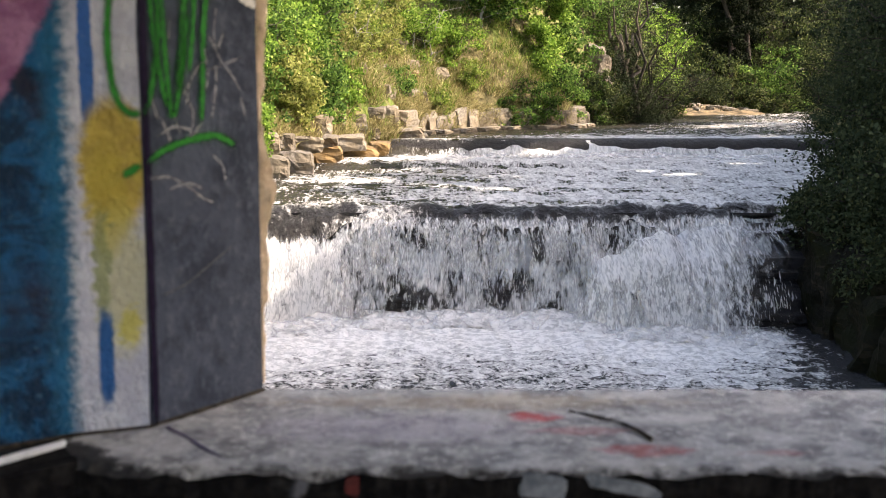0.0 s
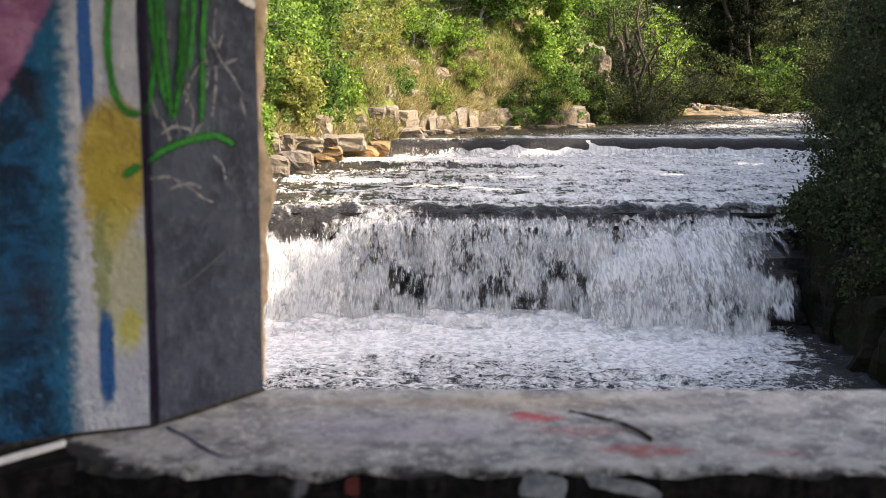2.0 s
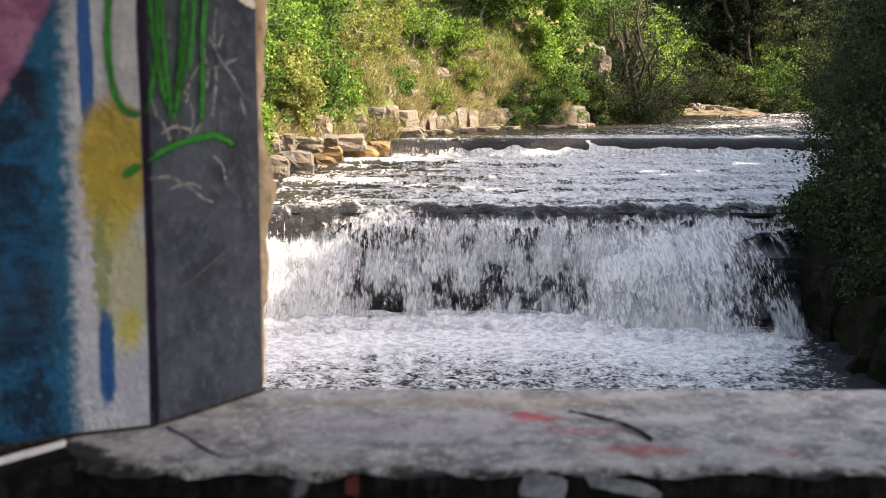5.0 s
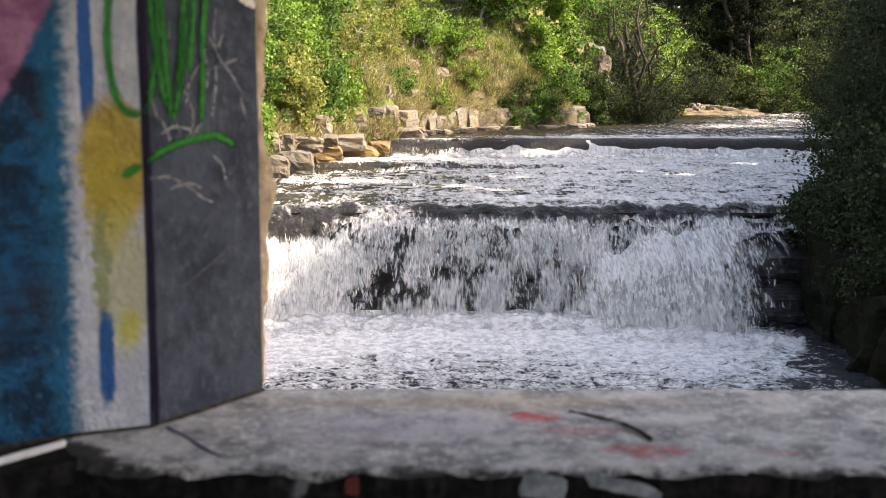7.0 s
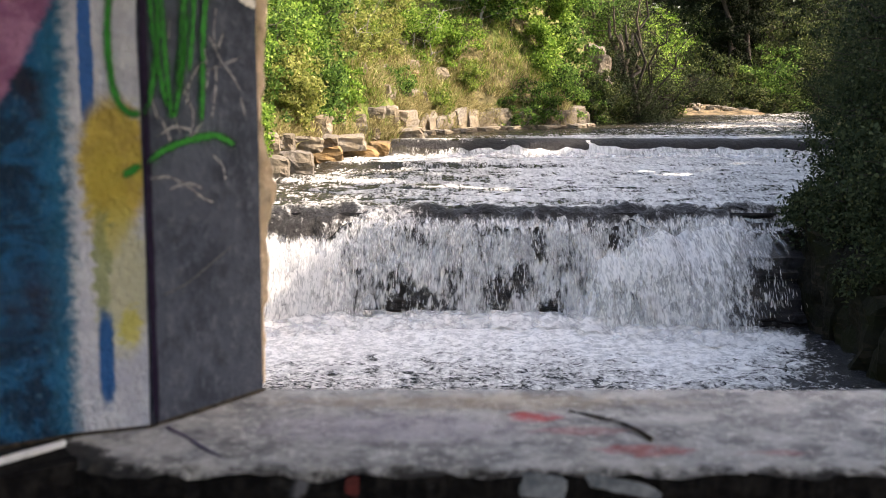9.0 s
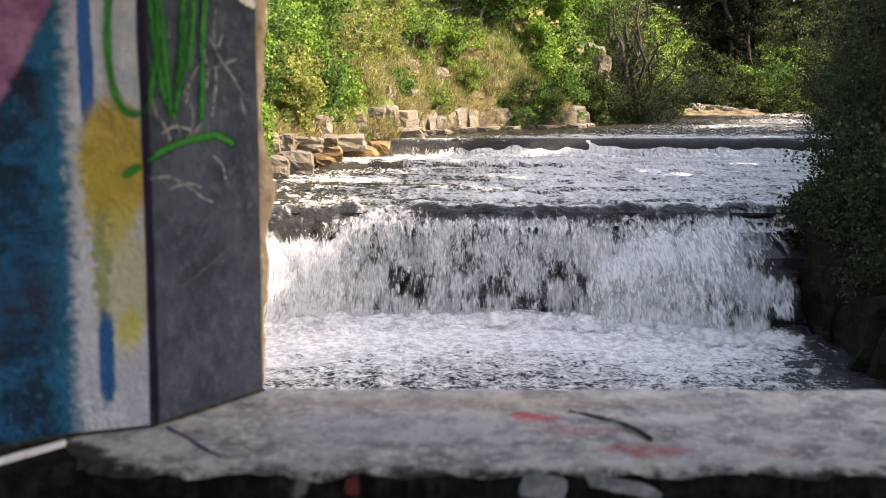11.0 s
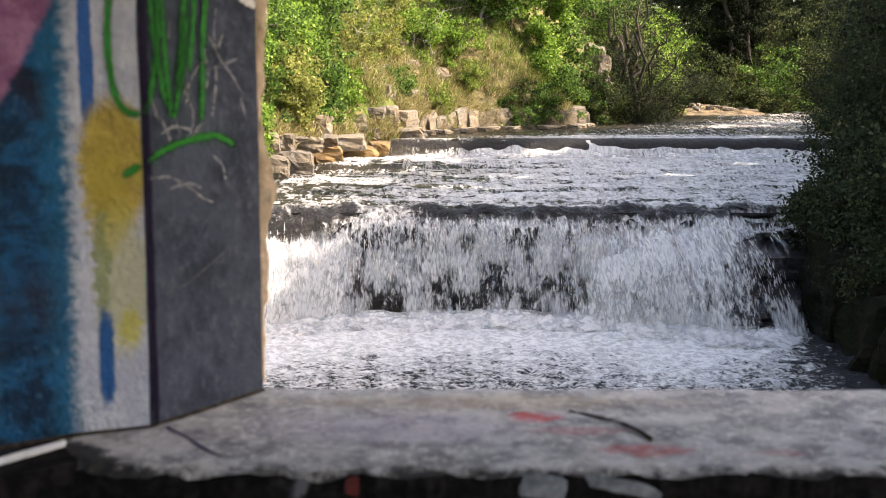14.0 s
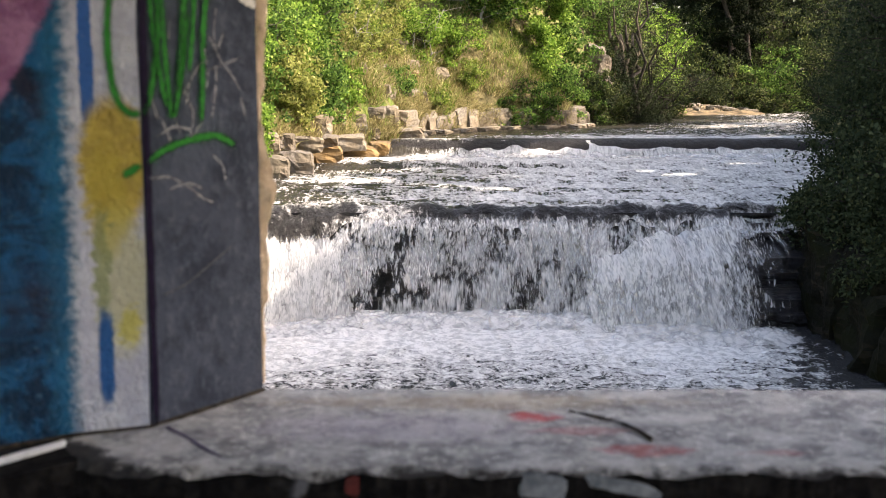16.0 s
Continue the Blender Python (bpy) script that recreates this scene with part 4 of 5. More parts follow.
                DROPS.append((ob, x + rng.normal() * 0.05, (k + rng.uniform(-0.2, 0.2) + col * 0.37) / n, float(rng.uniform(-0.10, 0.04)), float(rng.uniform(-20, 20))))
        x += 0.235
        col += 1
    # spray and boiling foam along the foot of the fall
    mist = []
    for i in range(6):
        xs, ss = np.linspace(-0.5, 0.5, 16), np.linspace(0, 1, 12)
        X, S = np.meshgrid(xs, ss)
        lump = np.array([[noise.fractal(Vector((x * 4 + i * 9, s * 2.5, i)), 1, 2, 4) for x in xs] for s in ss])
        fade = np.clip(1.2 - (np.abs(X) / 0.5) ** 2 * 1.2, 0, 1) * np.clip((1 - S) * 2.0, 0, 1)
        me = torn(grid("spray", X * 0.8, -0.30 * (1 - S) ** 2 + lump * 0.05, -0.06 + 0.19 * S + lump * 0.03, (1.12 + 0.2 * lump) * fade))
        me.materials.append(SPRAY)
        me.polygons.foreach_set("use_smooth", [True] * len(me.polygons))
        mist.append(me)
    for i in range(48):
        fx = -3.3 + i * 0.152 + rng.normal() * 0.05
        if fx > 3.9:
            continue
        ob = tagged(new("spray", mist[i % 6]), kind="stuff")
        ob.parent = fall
        FOAMS.append((ob, fx, land(fx) - 0.02 - 0.22 * (i % 2) + rng.normal() * 0.05, float(rng.uniform(0, 1))))


build_fall()


# ---- low weir upstream ----
def build_weir():
    weir = tagged(new("weir"), "low straight weir with dark smooth water sliding over", "weir", kind="structure")
    xs, ss = np.arange(-1.3, 9.6, 0.06), np.linspace(0, 1, 16)
    X, S = np.meshgrid(xs, ss)
    th = S * 1.45
    Y = 27.62 - 0.30 * S - 0.16 * np.sin(th)
    Z = 1.80 - 0.42 * (1 - np.cos(th)) * 1.05
    Z = Z + waves(X, Y, np.random.default_rng(9), (0.2, 0.8), 8, 0.004)
    left = np.interp(X, (-1.5, 0.5, 1.0, 10), (1, 1, 0, 0))
    foam = 0.16 + left * np.interp(S, (0, 0.2, 0.45, 0.6, 1), (0.5, 0.35, 0.1, 0.05, 0.45)) + 0.22 * np.clip(S - 0.8, 0, 1)
    part("sliding_water", grid("sliding_water", X, Y, Z, foam), WATER_LIP, weir, smooth=True)
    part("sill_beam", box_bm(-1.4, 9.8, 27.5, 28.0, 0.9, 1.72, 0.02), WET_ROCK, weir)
    rng = np.random.default_rng(5)
    # churned water at its foot
    froth = []
    for i in range(4):
        xs, ss = np.linspace(-0.3, 0.3, 14), np.linspace(0, 1, 10)
        X, Q = np.meshgrid(xs, ss)
        lump = np.array([[noise.fractal(Vector((x * 7 + i * 9, q * 3, i)), 1, 2, 4) for x in xs] for q in ss])
        fade = np.clip(1.2 - (np.abs(X) / 0.3) ** 2 * 1.2, 0, 1) * np.clip((1 - Q) * 2.0, 0, 1)
        me = torn(grid("froth", X, -0.30 * (1 - Q) ** 2 + lump * 0.05, -0.05 + 0.17 * Q + lump * 0.02, (0.7 + 0.3 * lump) * fade))
        me.materials.append(SPRAY)
        froth.append(me)
    for i in range(44):
        fx = -0.9 + i * 0.215 + rng.normal() * 0.05
        ob = tagged(new("froth", froth[i % 4]), kind="stuff")
        ob.parent = weir
        FOAMS.append((ob, fx, 27.0 + rng.normal() * 0.08 - (0.25 if fx < 0.6 else 0), float(rng.uniform(0, 1))))


build_weir()


# ---- stones of the banks ----
def ground_at(x, y):
    dg = bpy.context.evaluated_depsgraph_get()
    hit, place, *_ = bpy.data.objects["ground"].evaluated_get(dg).ray_cast(Vector((x, y, 60)), Vector((0, 0, -1)))
    return place.z if hit else 1.5


def build_stones():
    rng = random.Random(12)

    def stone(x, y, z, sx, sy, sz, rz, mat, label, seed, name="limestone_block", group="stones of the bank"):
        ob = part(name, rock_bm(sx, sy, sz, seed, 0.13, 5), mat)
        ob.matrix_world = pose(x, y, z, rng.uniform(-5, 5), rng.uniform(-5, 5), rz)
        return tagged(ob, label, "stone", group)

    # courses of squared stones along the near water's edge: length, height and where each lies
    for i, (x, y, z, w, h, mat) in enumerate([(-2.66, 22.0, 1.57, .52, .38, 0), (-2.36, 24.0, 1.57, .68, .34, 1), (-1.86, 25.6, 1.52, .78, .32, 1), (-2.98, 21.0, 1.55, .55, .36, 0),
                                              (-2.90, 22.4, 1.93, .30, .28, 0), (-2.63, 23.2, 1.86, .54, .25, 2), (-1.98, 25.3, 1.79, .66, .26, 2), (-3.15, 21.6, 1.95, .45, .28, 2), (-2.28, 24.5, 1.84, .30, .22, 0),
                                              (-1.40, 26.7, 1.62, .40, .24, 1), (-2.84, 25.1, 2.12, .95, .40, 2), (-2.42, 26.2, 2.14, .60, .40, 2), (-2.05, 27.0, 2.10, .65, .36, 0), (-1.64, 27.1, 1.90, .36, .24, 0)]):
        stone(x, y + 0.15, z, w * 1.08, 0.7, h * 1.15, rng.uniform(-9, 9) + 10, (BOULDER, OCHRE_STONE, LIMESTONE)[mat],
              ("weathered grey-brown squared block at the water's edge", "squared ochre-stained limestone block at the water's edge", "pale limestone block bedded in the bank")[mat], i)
    # rough pale ledge near the weir, bedded in the slope, rust-stained farther up
    for i, (x, y, z, sx, sy, sz, mat) in enumerate([(-1.16, 27.85, 2.24, .30, .6, .52, 2), (-0.89, 28.5, 2.17, .46, .7, .48, 2), (-0.86, 28.15, 1.84, .62, .8, .40, 2), (-0.60, 28.3, 1.76, .40, .5, .26, 0), (-0.80, 30.85, 2.63, .28, .5, .54, 2),
                                                    (-0.80, 31.5, 3.10, .36, .5, .46, 1), (-1.52, 30.4, 3.26, .28, .5, .42, 2), (-1.47, 28.25, 2.85, .52, .5, .30, 2), (-1.52, 27.5, 2.32, .44, .5, .36, 0), (-0.58, 31.3, 2.60, .36, .5, .42, 0), (-0.08, 31.8, 2.22, .36, .5, .42, 2),
                                                    (-1.18, 32.1, 4.0, .5, .5, .32, 2), (-1.9, 30.8, 4.06, .34, .5, .38, 2), (-0.16, 33.0, 3.28, .5, .5, .34, 2)]):
        stone(x, y, z, sx, sy, sz, rng.uniform(-25, 25), (BOULDER, OCHRE_STONE, LIMESTONE)[mat], ("grey jutting rock in the dry bank", "rust-stained outcrop in the dry bank", "pale jutting limestone ledge by the weir")[mat], 40 + i, "limestone_ledge")
    # low quarried face of upright slabs farther up
    i, y = 0, 30.4
    while y < 36.2:
        turn = 62 if y < 33.2 else 34
        x = float(bank_left(y)) - 0.12
        stone(x, y, 1.98 + rng.uniform(-0.05, 0.08), rng.uniform(0.6, 0.85), rng.uniform(0.3, 0.45), rng.uniform(0.52, 0.68), turn + rng.uniform(-8, 8), LIMESTONE if i < 11 else BOULDER, "pale upright slab of the low bank wall", 60 + i, "bank_slab")
        for q in range(1 + i % 2):
            stone(x + 0.30 + 0.14 * q, y - 0.25 - 0.2 * q, 1.81, rng.uniform(0.25, 0.5), 0.3, 0.13, rng.uniform(0, 90), LIMESTONE, "flat pale stone lying at the waterline", 80 + i, "flat_stone")
        y += 0.50 if y < 33.2 else 0.33
        i += 1
    # weathered crag among the bushes
    for i, (dx, dy, dz, sx, sy, sz) in enumerate([(.08, .1, -.1, .58, .5, .46), (.27, .2, -.5, .5, .6, .7), (.2, .4, -1.4, .9, .8, 1.4)]):
        ob = part("crag_boulder", rock_bm(sx, sy, sz, 331 + i, 0.13, 5), BOULDER)
        ob.matrix_world = pose(4.55 + dx, 37.6 + dy, 4.05 + dz, 10 - 12 * i, 14, 25 * i)
        tagged(ob, "weathered grey crag standing among the bushes", "stone", "stones of the bank")
    for i, (x, y, s) in enumerate([(-1.45, 29.6, .4), (-1.7, 30.2, .35), (-0.9, 31.8, .4), (-2.75, 26.2, .4), (-2.3, 27.2, .35), (-0.3, 32.6, .35), (-1.1, 30.6, .3), (-0.6, 31.0, .3), (-1.9, 27.9, .3), (-2.0, 29.2, .35)]):
        stone(x, y, ground_at(x, y) - 0.12, s * 1.2, s, s * 0.9, rng.uniform(0, 90), LIMESTONE, "small outcrop of warm limestone in dry grass", 120 + i, "outcrop")
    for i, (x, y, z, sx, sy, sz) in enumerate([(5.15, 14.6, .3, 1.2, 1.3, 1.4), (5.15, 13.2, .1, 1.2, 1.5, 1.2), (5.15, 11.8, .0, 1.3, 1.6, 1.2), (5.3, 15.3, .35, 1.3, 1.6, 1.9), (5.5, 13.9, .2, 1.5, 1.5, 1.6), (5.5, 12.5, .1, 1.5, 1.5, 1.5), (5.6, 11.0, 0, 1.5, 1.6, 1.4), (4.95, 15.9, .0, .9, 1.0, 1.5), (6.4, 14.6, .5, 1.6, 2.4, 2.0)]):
        ob = part("dark_rock", rock_bm(sx, sy, sz, 140 + i, 0.15, 7), SHADED_ROCK)
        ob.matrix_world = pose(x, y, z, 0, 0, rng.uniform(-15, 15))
        tagged(ob, "near-black rock of the shaded bank", "stone", "rocks of the shaded bank")
    # stony bar where the river bends away
    xs, ys = np.arange(6.4, 15.2, 0.12), np.arange(47.5, 58, 0.2)
    X, Y = np.meshgrid(xs, ys)
    n = np.array([[noise.fractal(Vector((x * 1.2, y * 0.7, 7)), 1, 2, 4) for x in xs] for y in ys])
    Z = 1.86 + 0.27 * np.exp(-((X - 9.9) / 2.4) ** 2) * np.clip((Y - 48) / 3.0, 0, 1) + n * 0.12 - 0.35 * np.clip((X - 12.6) / 2, 0, 1) - 0.5 * np.clip((49 - Y) / 1.5, 0, 1)
    flat = [rock_bm(1, 1, 1, 500 + i, 0.14, 2) for i in range(5)]
    kinds = []
    for bm in flat:
        me = bpy.data.meshes.new("bar_stone")
        bm.to_mesh(me)
        bm.free()
        me.materials.append(LIMESTONE)
        kinds.append(me)
    for i in range(60):
        q = rng.uniform(0, 1)
        x, y = 8.3 + 4.6 * q + rng.uniform(-0.2, 0.2), 49.6 + rng.uniform(0, 3.4) - 0.6 * math.sin(3 * q)
        k = rng.uniform(0.18, 0.5)
        ob = new("bar_stone", kinds[i % 5])
        rise = 1.86 + 0.27 * math.exp(-((x - 9.9) / 2.4) ** 2) * min(1, max(0, (y - 48) / 3))
        ob.matrix_world = Matrix.Translation((x, y, rise + 0.03)) @ pose(0, 0, 0, 0, 0, rng.uniform(0, 180)) @ Matrix.Diagonal((k, k * 0.7, k * 0.35, 1))
        tagged(ob, "flat pale stone lying on the gravel bar", "stone", "stones of the gravel bar")
    for i, (x, y, z, w, h) in enumerate([(8.25, 48.6, 2.05, .7, .5), (8.3, 49.0, 2.4, .6, .35), (8.8, 49.2, 2.0, .7, .35)]):
        stone(x, y, z, w, .6, h, rng.uniform(-15, 15), LIMESTONE, "pale layered rock at the head of the gravel bar", 520 + i, "bar_rock")
    tagged(part("gravel_bar", grid("gravel_bar", X, Y, Z), GRAVEL), "sunlit sandy gravel bar in the river bend", "gravel", kind="structure")


build_stones()


# ---- plants ----
def blades(name, rng, region, count, length, mat, label, lean=0.45, width=0.007, near=0.42):
    """Grass on the bank: bent blades, two pieces each, rooted on the ground."""
    dg = bpy.context.evaluated_depsgraph_get()
    g = bpy.data.objects["ground"].evaluated_get(dg)
    tufts = []
    while len(tufts) < count // 14:
        y = rng.uniform(region[0], region[1])
        x = float(bank_left(y)) - abs(rng.normal()) * region[3] - region[2]
        if y < 26 and x > bank_left(y) - near:
            continue
        hit, place, *_ = g.ray_cast(Vector((x, y, 60)), Vector((0, 0, -1)))
        if hit and noise.noise(place * 1.4) > -0.12:
            tufts.append(place)
    root = np.repeat(np.array(tufts), 14, 0)
    n = len(root)
    root = root + rng.normal(size=(n, 3)) * np.array([0.10, 0.10, 0.02])
    L = rng.uniform(*length, (n, 1))
    d = np.concatenate([rng.normal(size=(n, 2)) * lean, np.ones((n, 1))], 1)
    d[:, 0] += 0.12
    d /= np.linalg.norm(d, axis=1)[:, None]
    side = np.cross(d, rng.normal(size=(n, 3)))
    side /= np.linalg.norm(side, axis=1)[:, None]
    mid = root + d * L * 0.55
    tip = mid + (d + np.concatenate([rng.normal(size=(n, 2)) * 0.35, np.full((n, 1), -0.5)], 1)) * L * 0.5
    w = width * rng.uniform(0.6, 1.4, (n, 1))
    q = np.concatenate([np.stack([root - side * w, root + side * w, mid + side * w * 0.8, mid - side * w * 0.8], 1), np.stack([mid - side * w * 0.8, mid + side * w * 0.8, tip + side * w * 0.15, tip - side * w * 0.15], 1)])
    tagged(part(name, quads(name, q.reshape(-1, 3)), mat), label, "grass", kind="stuff")


def build_plants():
    rng = np.random.default_rng(8)
    blades("dry_grass", rng, (20, 35, -0.05, 1.6), 34000, (0.12, 0.42), GRASS_DRY, "long dry straw-coloured grass on the steep bank")
    blades("green_grass", rng, (20, 36, 0.05, 1.7), 32000, (0.10, 0.34), GRASS_GREEN, "fresh yellow-green grass on the steep bank")

    blades("stone_grass", rng, (20.5, 28.5, 0.12, 0.3), 9000, (0.12, 0.36), GRASS_DRY, "dry grass tufts between the stone courses", near=0.1)
    blades("hanging_grass", rng, (29.5, 35.5, -0.02, 0.22), 16000, (0.15, 0.42), GRASS_DRY, "dry grass hanging over the slab wall", near=0.0)
    blades("fringe_grass", rng, (27.2, 34.5, 0.16, 0.12), 9000, (0.18, 0.38), GRASS_DRY, "straw-coloured fringe of grass along the top of the slab wall", lean=0.7)
    blades("verge_grass", rng, (19.5, 27.5, 0.42, 0.5), 7000, (0.08, 0.22), GRASS_GREEN, "green grass above the stone courses")

    def shrub(x, y, r, h, n, s, mat, label, seed, **k):
        return bush("bush", (x, y, ground_at(x, y) - 0.1), r, h, n, s, mat, seed=seed, label=label, **k)

    # big leafy bushes on the near part of the bank
    for i, (x, y, r, h, n) in enumerate([(-4.0, 21.6, 1.1, 2.4, 7000), (-3.7, 23.4, 1.0, 2.4, 8000), (-3.3, 24.9, 0.9, 2.2, 8000), (-4.6, 24.4, 1.4, 3.2, 9000), (-3.2, 26.4, 1.1, 2.6, 9000), (-4.4, 26.4, 1.4, 3.4, 9000), (-5.4, 27.6, 1.6, 3.6, 9000), (-3.35, 20.9, 0.45, 0.9, 2500), (-3.25, 24.0, 0.8, 1.9, 6000), (-2.75, 25.6, 0.7, 1.6, 5000), (-2.2, 26.9, 0.4, 0.8, 1800), (-4.6, 22.6, 1.2, 3.0, 8000), (-2.9, 27.8, 0.8, 1.6, 5000)]):
        shrub(x, y, r, h, int(n * 2.0), 0.08, (LEAF_BRIGHT, LEAF_MID, LEAF_BRIGHT, LEAF_YELLOW, LEAF_MID)[i % 5], "bright green leafy bush on the sunlit bank", 200 + i, spread=0.34, low=0.0)
    # thin yellowish scrub over dry grass
    for i, (x, y, r, h, n) in enumerate([(-2.6, 28.6, .8, 1.5, 3400), (-2.2, 29.6, .8, 1.5, 3600), (-1.7, 31.0, .8, 1.5, 3800), (-0.9, 32.4, .8, 1.5, 4000), (-2.6, 31.0, 1.2, 2.1, 5000), (-1.5, 33.2, 1.2, 2.4, 5500), (-0.2, 31.6, .45, .8, 1800), (-3.6, 30.0, 1.3, 2.6, 6000), (0.1, 33.6, .8, 1.4, 3500), (-1.2, 30.2, .5, .8, 1600), (-2.0, 28.2, .5, .8, 1600), (0.6, 33.5, .5, .9, 1800), (-3.2, 32.4, 1.2, 2.6, 5000)]):
        shrub(x, y, r, h, int(n * 1.8), 0.066, (LEAF_YELLOW, GRASS_GREEN, LEAF_YELLOW, LEAF_BRIGHT, LEAF_MID)[i % 5], "sparse yellow-green scrub on the dry slope", 230 + i, spread=0.36, low=0.0)
    # young leafy trees
    for i, (x, y, h, cr, n, mat) in enumerate([(1.1, 34.6, 5.2, 1.3, 7500, LEAF_MID), (2.0, 35.2, 5.4, 1.2, 7500, LEAF_BRIGHT), (2.9, 36.0, 5.5, 1.2, 8000, LEAF_BRIGHT), (1.6, 36.6, 6.2, 1.5, 7000, LEAF_MID), (3.7, 37.4, 5.8, 1.3, 6000, LEAF_MID), (0.4, 35.2, 5.6, 1.2, 6500, LEAF_MID), (0.2, 36.6, 6.0, 1.6, 6500, LEAF_MID), (-2.2, 35.5, 6.0, 1.8, 6500, LEAF_BRIGHT), (-4.6, 33.0, 5.5, 1.8, 6500, LEAF_MID), (5.0, 41.5, 7.0, 1.8, 7500, LEAF_MID)]):
        tree("young_tree", (x, y, ground_at(x, y) - 0.1), h, cr, int(n * 2.2), 0.095, mat, BARK_PALE if i == 0 else BARK, 260 + i, "slender young tree with fresh green leaves", start=0.04, r=0.045, limbs=30)
    for i, (x, y, r, h, n) in enumerate([(1.9, 33.9, .7, 1.3, 3200), (2.6, 34.5, .8, 1.5, 3600), (3.5, 35.8, .9, 1.5, 3600), (4.2, 36.95, .8, 1.5, 5000), (4.5, 37.3, .5, 1.3, 3000), (4.3, 36.8, 1.0, 1.5, 4200), (5.1, 38.4, 1.0, 1.4, 4000), (6.0, 39.4, .9, 1.3, 4200), (6.7, 40.6, .9, 1.5, 4200), (5.4, 39.6, .9, 2.0, 4200)]):
        shrub(x, y, r, h, int(n * 1.4), 0.078, LEAF_MID if i < 3 else (LEAF_OLIVE if i < 5 else LEAF_DARK), "low green bush hanging over the bank", 290 + i, spread=0.3, low=0.0)

    t = np.random.default_rng(19)
    for i, (x, y, tips) in enumerate([(-2.7, 27.6, [(1.5, 0, 2.2), (1.2, -.2, 1.6), (0.5, 0, 1.3), (-.4, 0, 1.5)]), (-2.2, 28.8, [(.8, -.2, 1.2), (.4, 0, 1.5), (-.5, 0, 1.0)]), (-3.6, 25.2, [(.9, -.3, 1.9), (.3, -.3, 2.2)]), (-0.6, 32.2, [(.5, -.2, 1.2), (-.3, 0, 1.4)])]):
        dry = tagged(new("bare_shrub"), "leafless grey shrub with thin arching twigs", "shrub")
        dry.location = (x, y, ground_at(x, y))
        for tip in tips:
            tubes = Tubes(5)
            line = np.array(crooked((0, 0, -0.2), tip, t, 7, 0.05))
            tubes.add(line, 0.022, 0.006)
            for j in range(9):
                k = int(t.integers(2, 8))
                e = line[k] + np.array([t.normal() * 0.3 + 0.15, t.normal() * 0.2, t.normal() * 0.25 + 0.1])
                tubes.add(crooked(line[k], e, t, 3, 0.1), 0.009, 0.004)
            part("twig_branch", tubes.mesh("twig_branch"), BARK_PALE if i % 2 else BARK, dry)

    for i, (x, y, r, h, n) in enumerate([(4.25, 37.5, .6, 2.0, 5000), (5.1, 37.7, .4, 1.6, 3000), (4.55, 37.1, .6, 1.45, 5000), (4.95, 37.3, .45, 1.2, 3500), (4.2, 36.9, .6, 1.7, 4500), (5.25, 37.9, .5, 1.3, 3500)]):
        bush("bush", (x, y, 1.95), r, h, n, 0.08, LEAF_OLIVE if i % 2 else LEAF_MID, seed=470 + i, label="low dull green bush below the crag", spread=0.35, low=0.0)
    # bare many-stemmed willow at the bend
    t = np.random.default_rng(31)
    dead = tagged(new("bare_willow"), "half-dead grey willow with bare leaning stems", "tree")
    dead.location = (6.0, 39.9, 1.9)
    tips = [(-0.62, 0.2, 3.15, .11, .05), (-0.32, 0, 2.7, .17, .09), (-0.10, 0.1, 3.0, .12, .04), (0.12, 0, 2.75, .10, .05), (0.42, 0, 4.4, .09, .02), (0.62, 0.2, 4.6, .07, .02), (-0.5, 0.1, 4.2, .08, .02), (1.25, -0.1, 2.95, .07, .015), (1.9, -0.1, 2.55, .06, .012),
            (2.7, -0.2, 1.35, .055, .012), (0.15, -0.2, 2.3, .09, .03), (0.9, -0.2, 1.9, .06, .015), (-0.2, -0.2, 1.9, .12, .06), (2.1, -0.3, 0.95, .04, .012)]
    for i, (*tip, r0, r1) in enumerate(tips):
        tubes = Tubes(7)
        line = np.array(crooked((t.normal() * 0.2, t.normal() * 0.15, -0.3), tip, t, 7, 0.045))
        tubes.add(line, r0, r1)
        for j in range(4 if r1 > 0.03 else 13):
            k = int(t.integers(3, 8))
            e = line[k] + np.array([t.normal() * 0.35, t.normal() * 0.2, abs(t.normal()) * 0.4])
            tubes.add(crooked(line[k], e, t, 3, 0.1), 0.016, 0.004)
        part("stem", tubes.mesh("stem"), BARK_DARK if i % 3 == 2 or tip[0] > 0.8 else BARK, dead, smooth=True)
    c = []
    for i in range(150):
        c.append(np.array([t.normal() * 0.55 + 0.1, t.normal() * 0.35, abs(t.normal()) * 0.55 + 0.05]) + t.normal(size=(60, 3)) * 0.14)
    for i in range(90):
        q = t.uniform(0, 1)
        c.append(np.array([0.7 + 2.6 * q, -0.2 + t.normal() * 0.25, 1.25 - 0.35 * q + t.normal() * 0.22]) + t.normal(size=(26, 3)) * 0.12)
    for i in range(40):
        c.append(np.array([t.normal() * 0.5 - 0.2, 0.4 + t.normal() * 0.2, 3.6 + t.normal() * 0.5]) + t.normal(size=(40, 3)) * 0.15)
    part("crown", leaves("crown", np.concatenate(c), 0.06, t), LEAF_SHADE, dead)

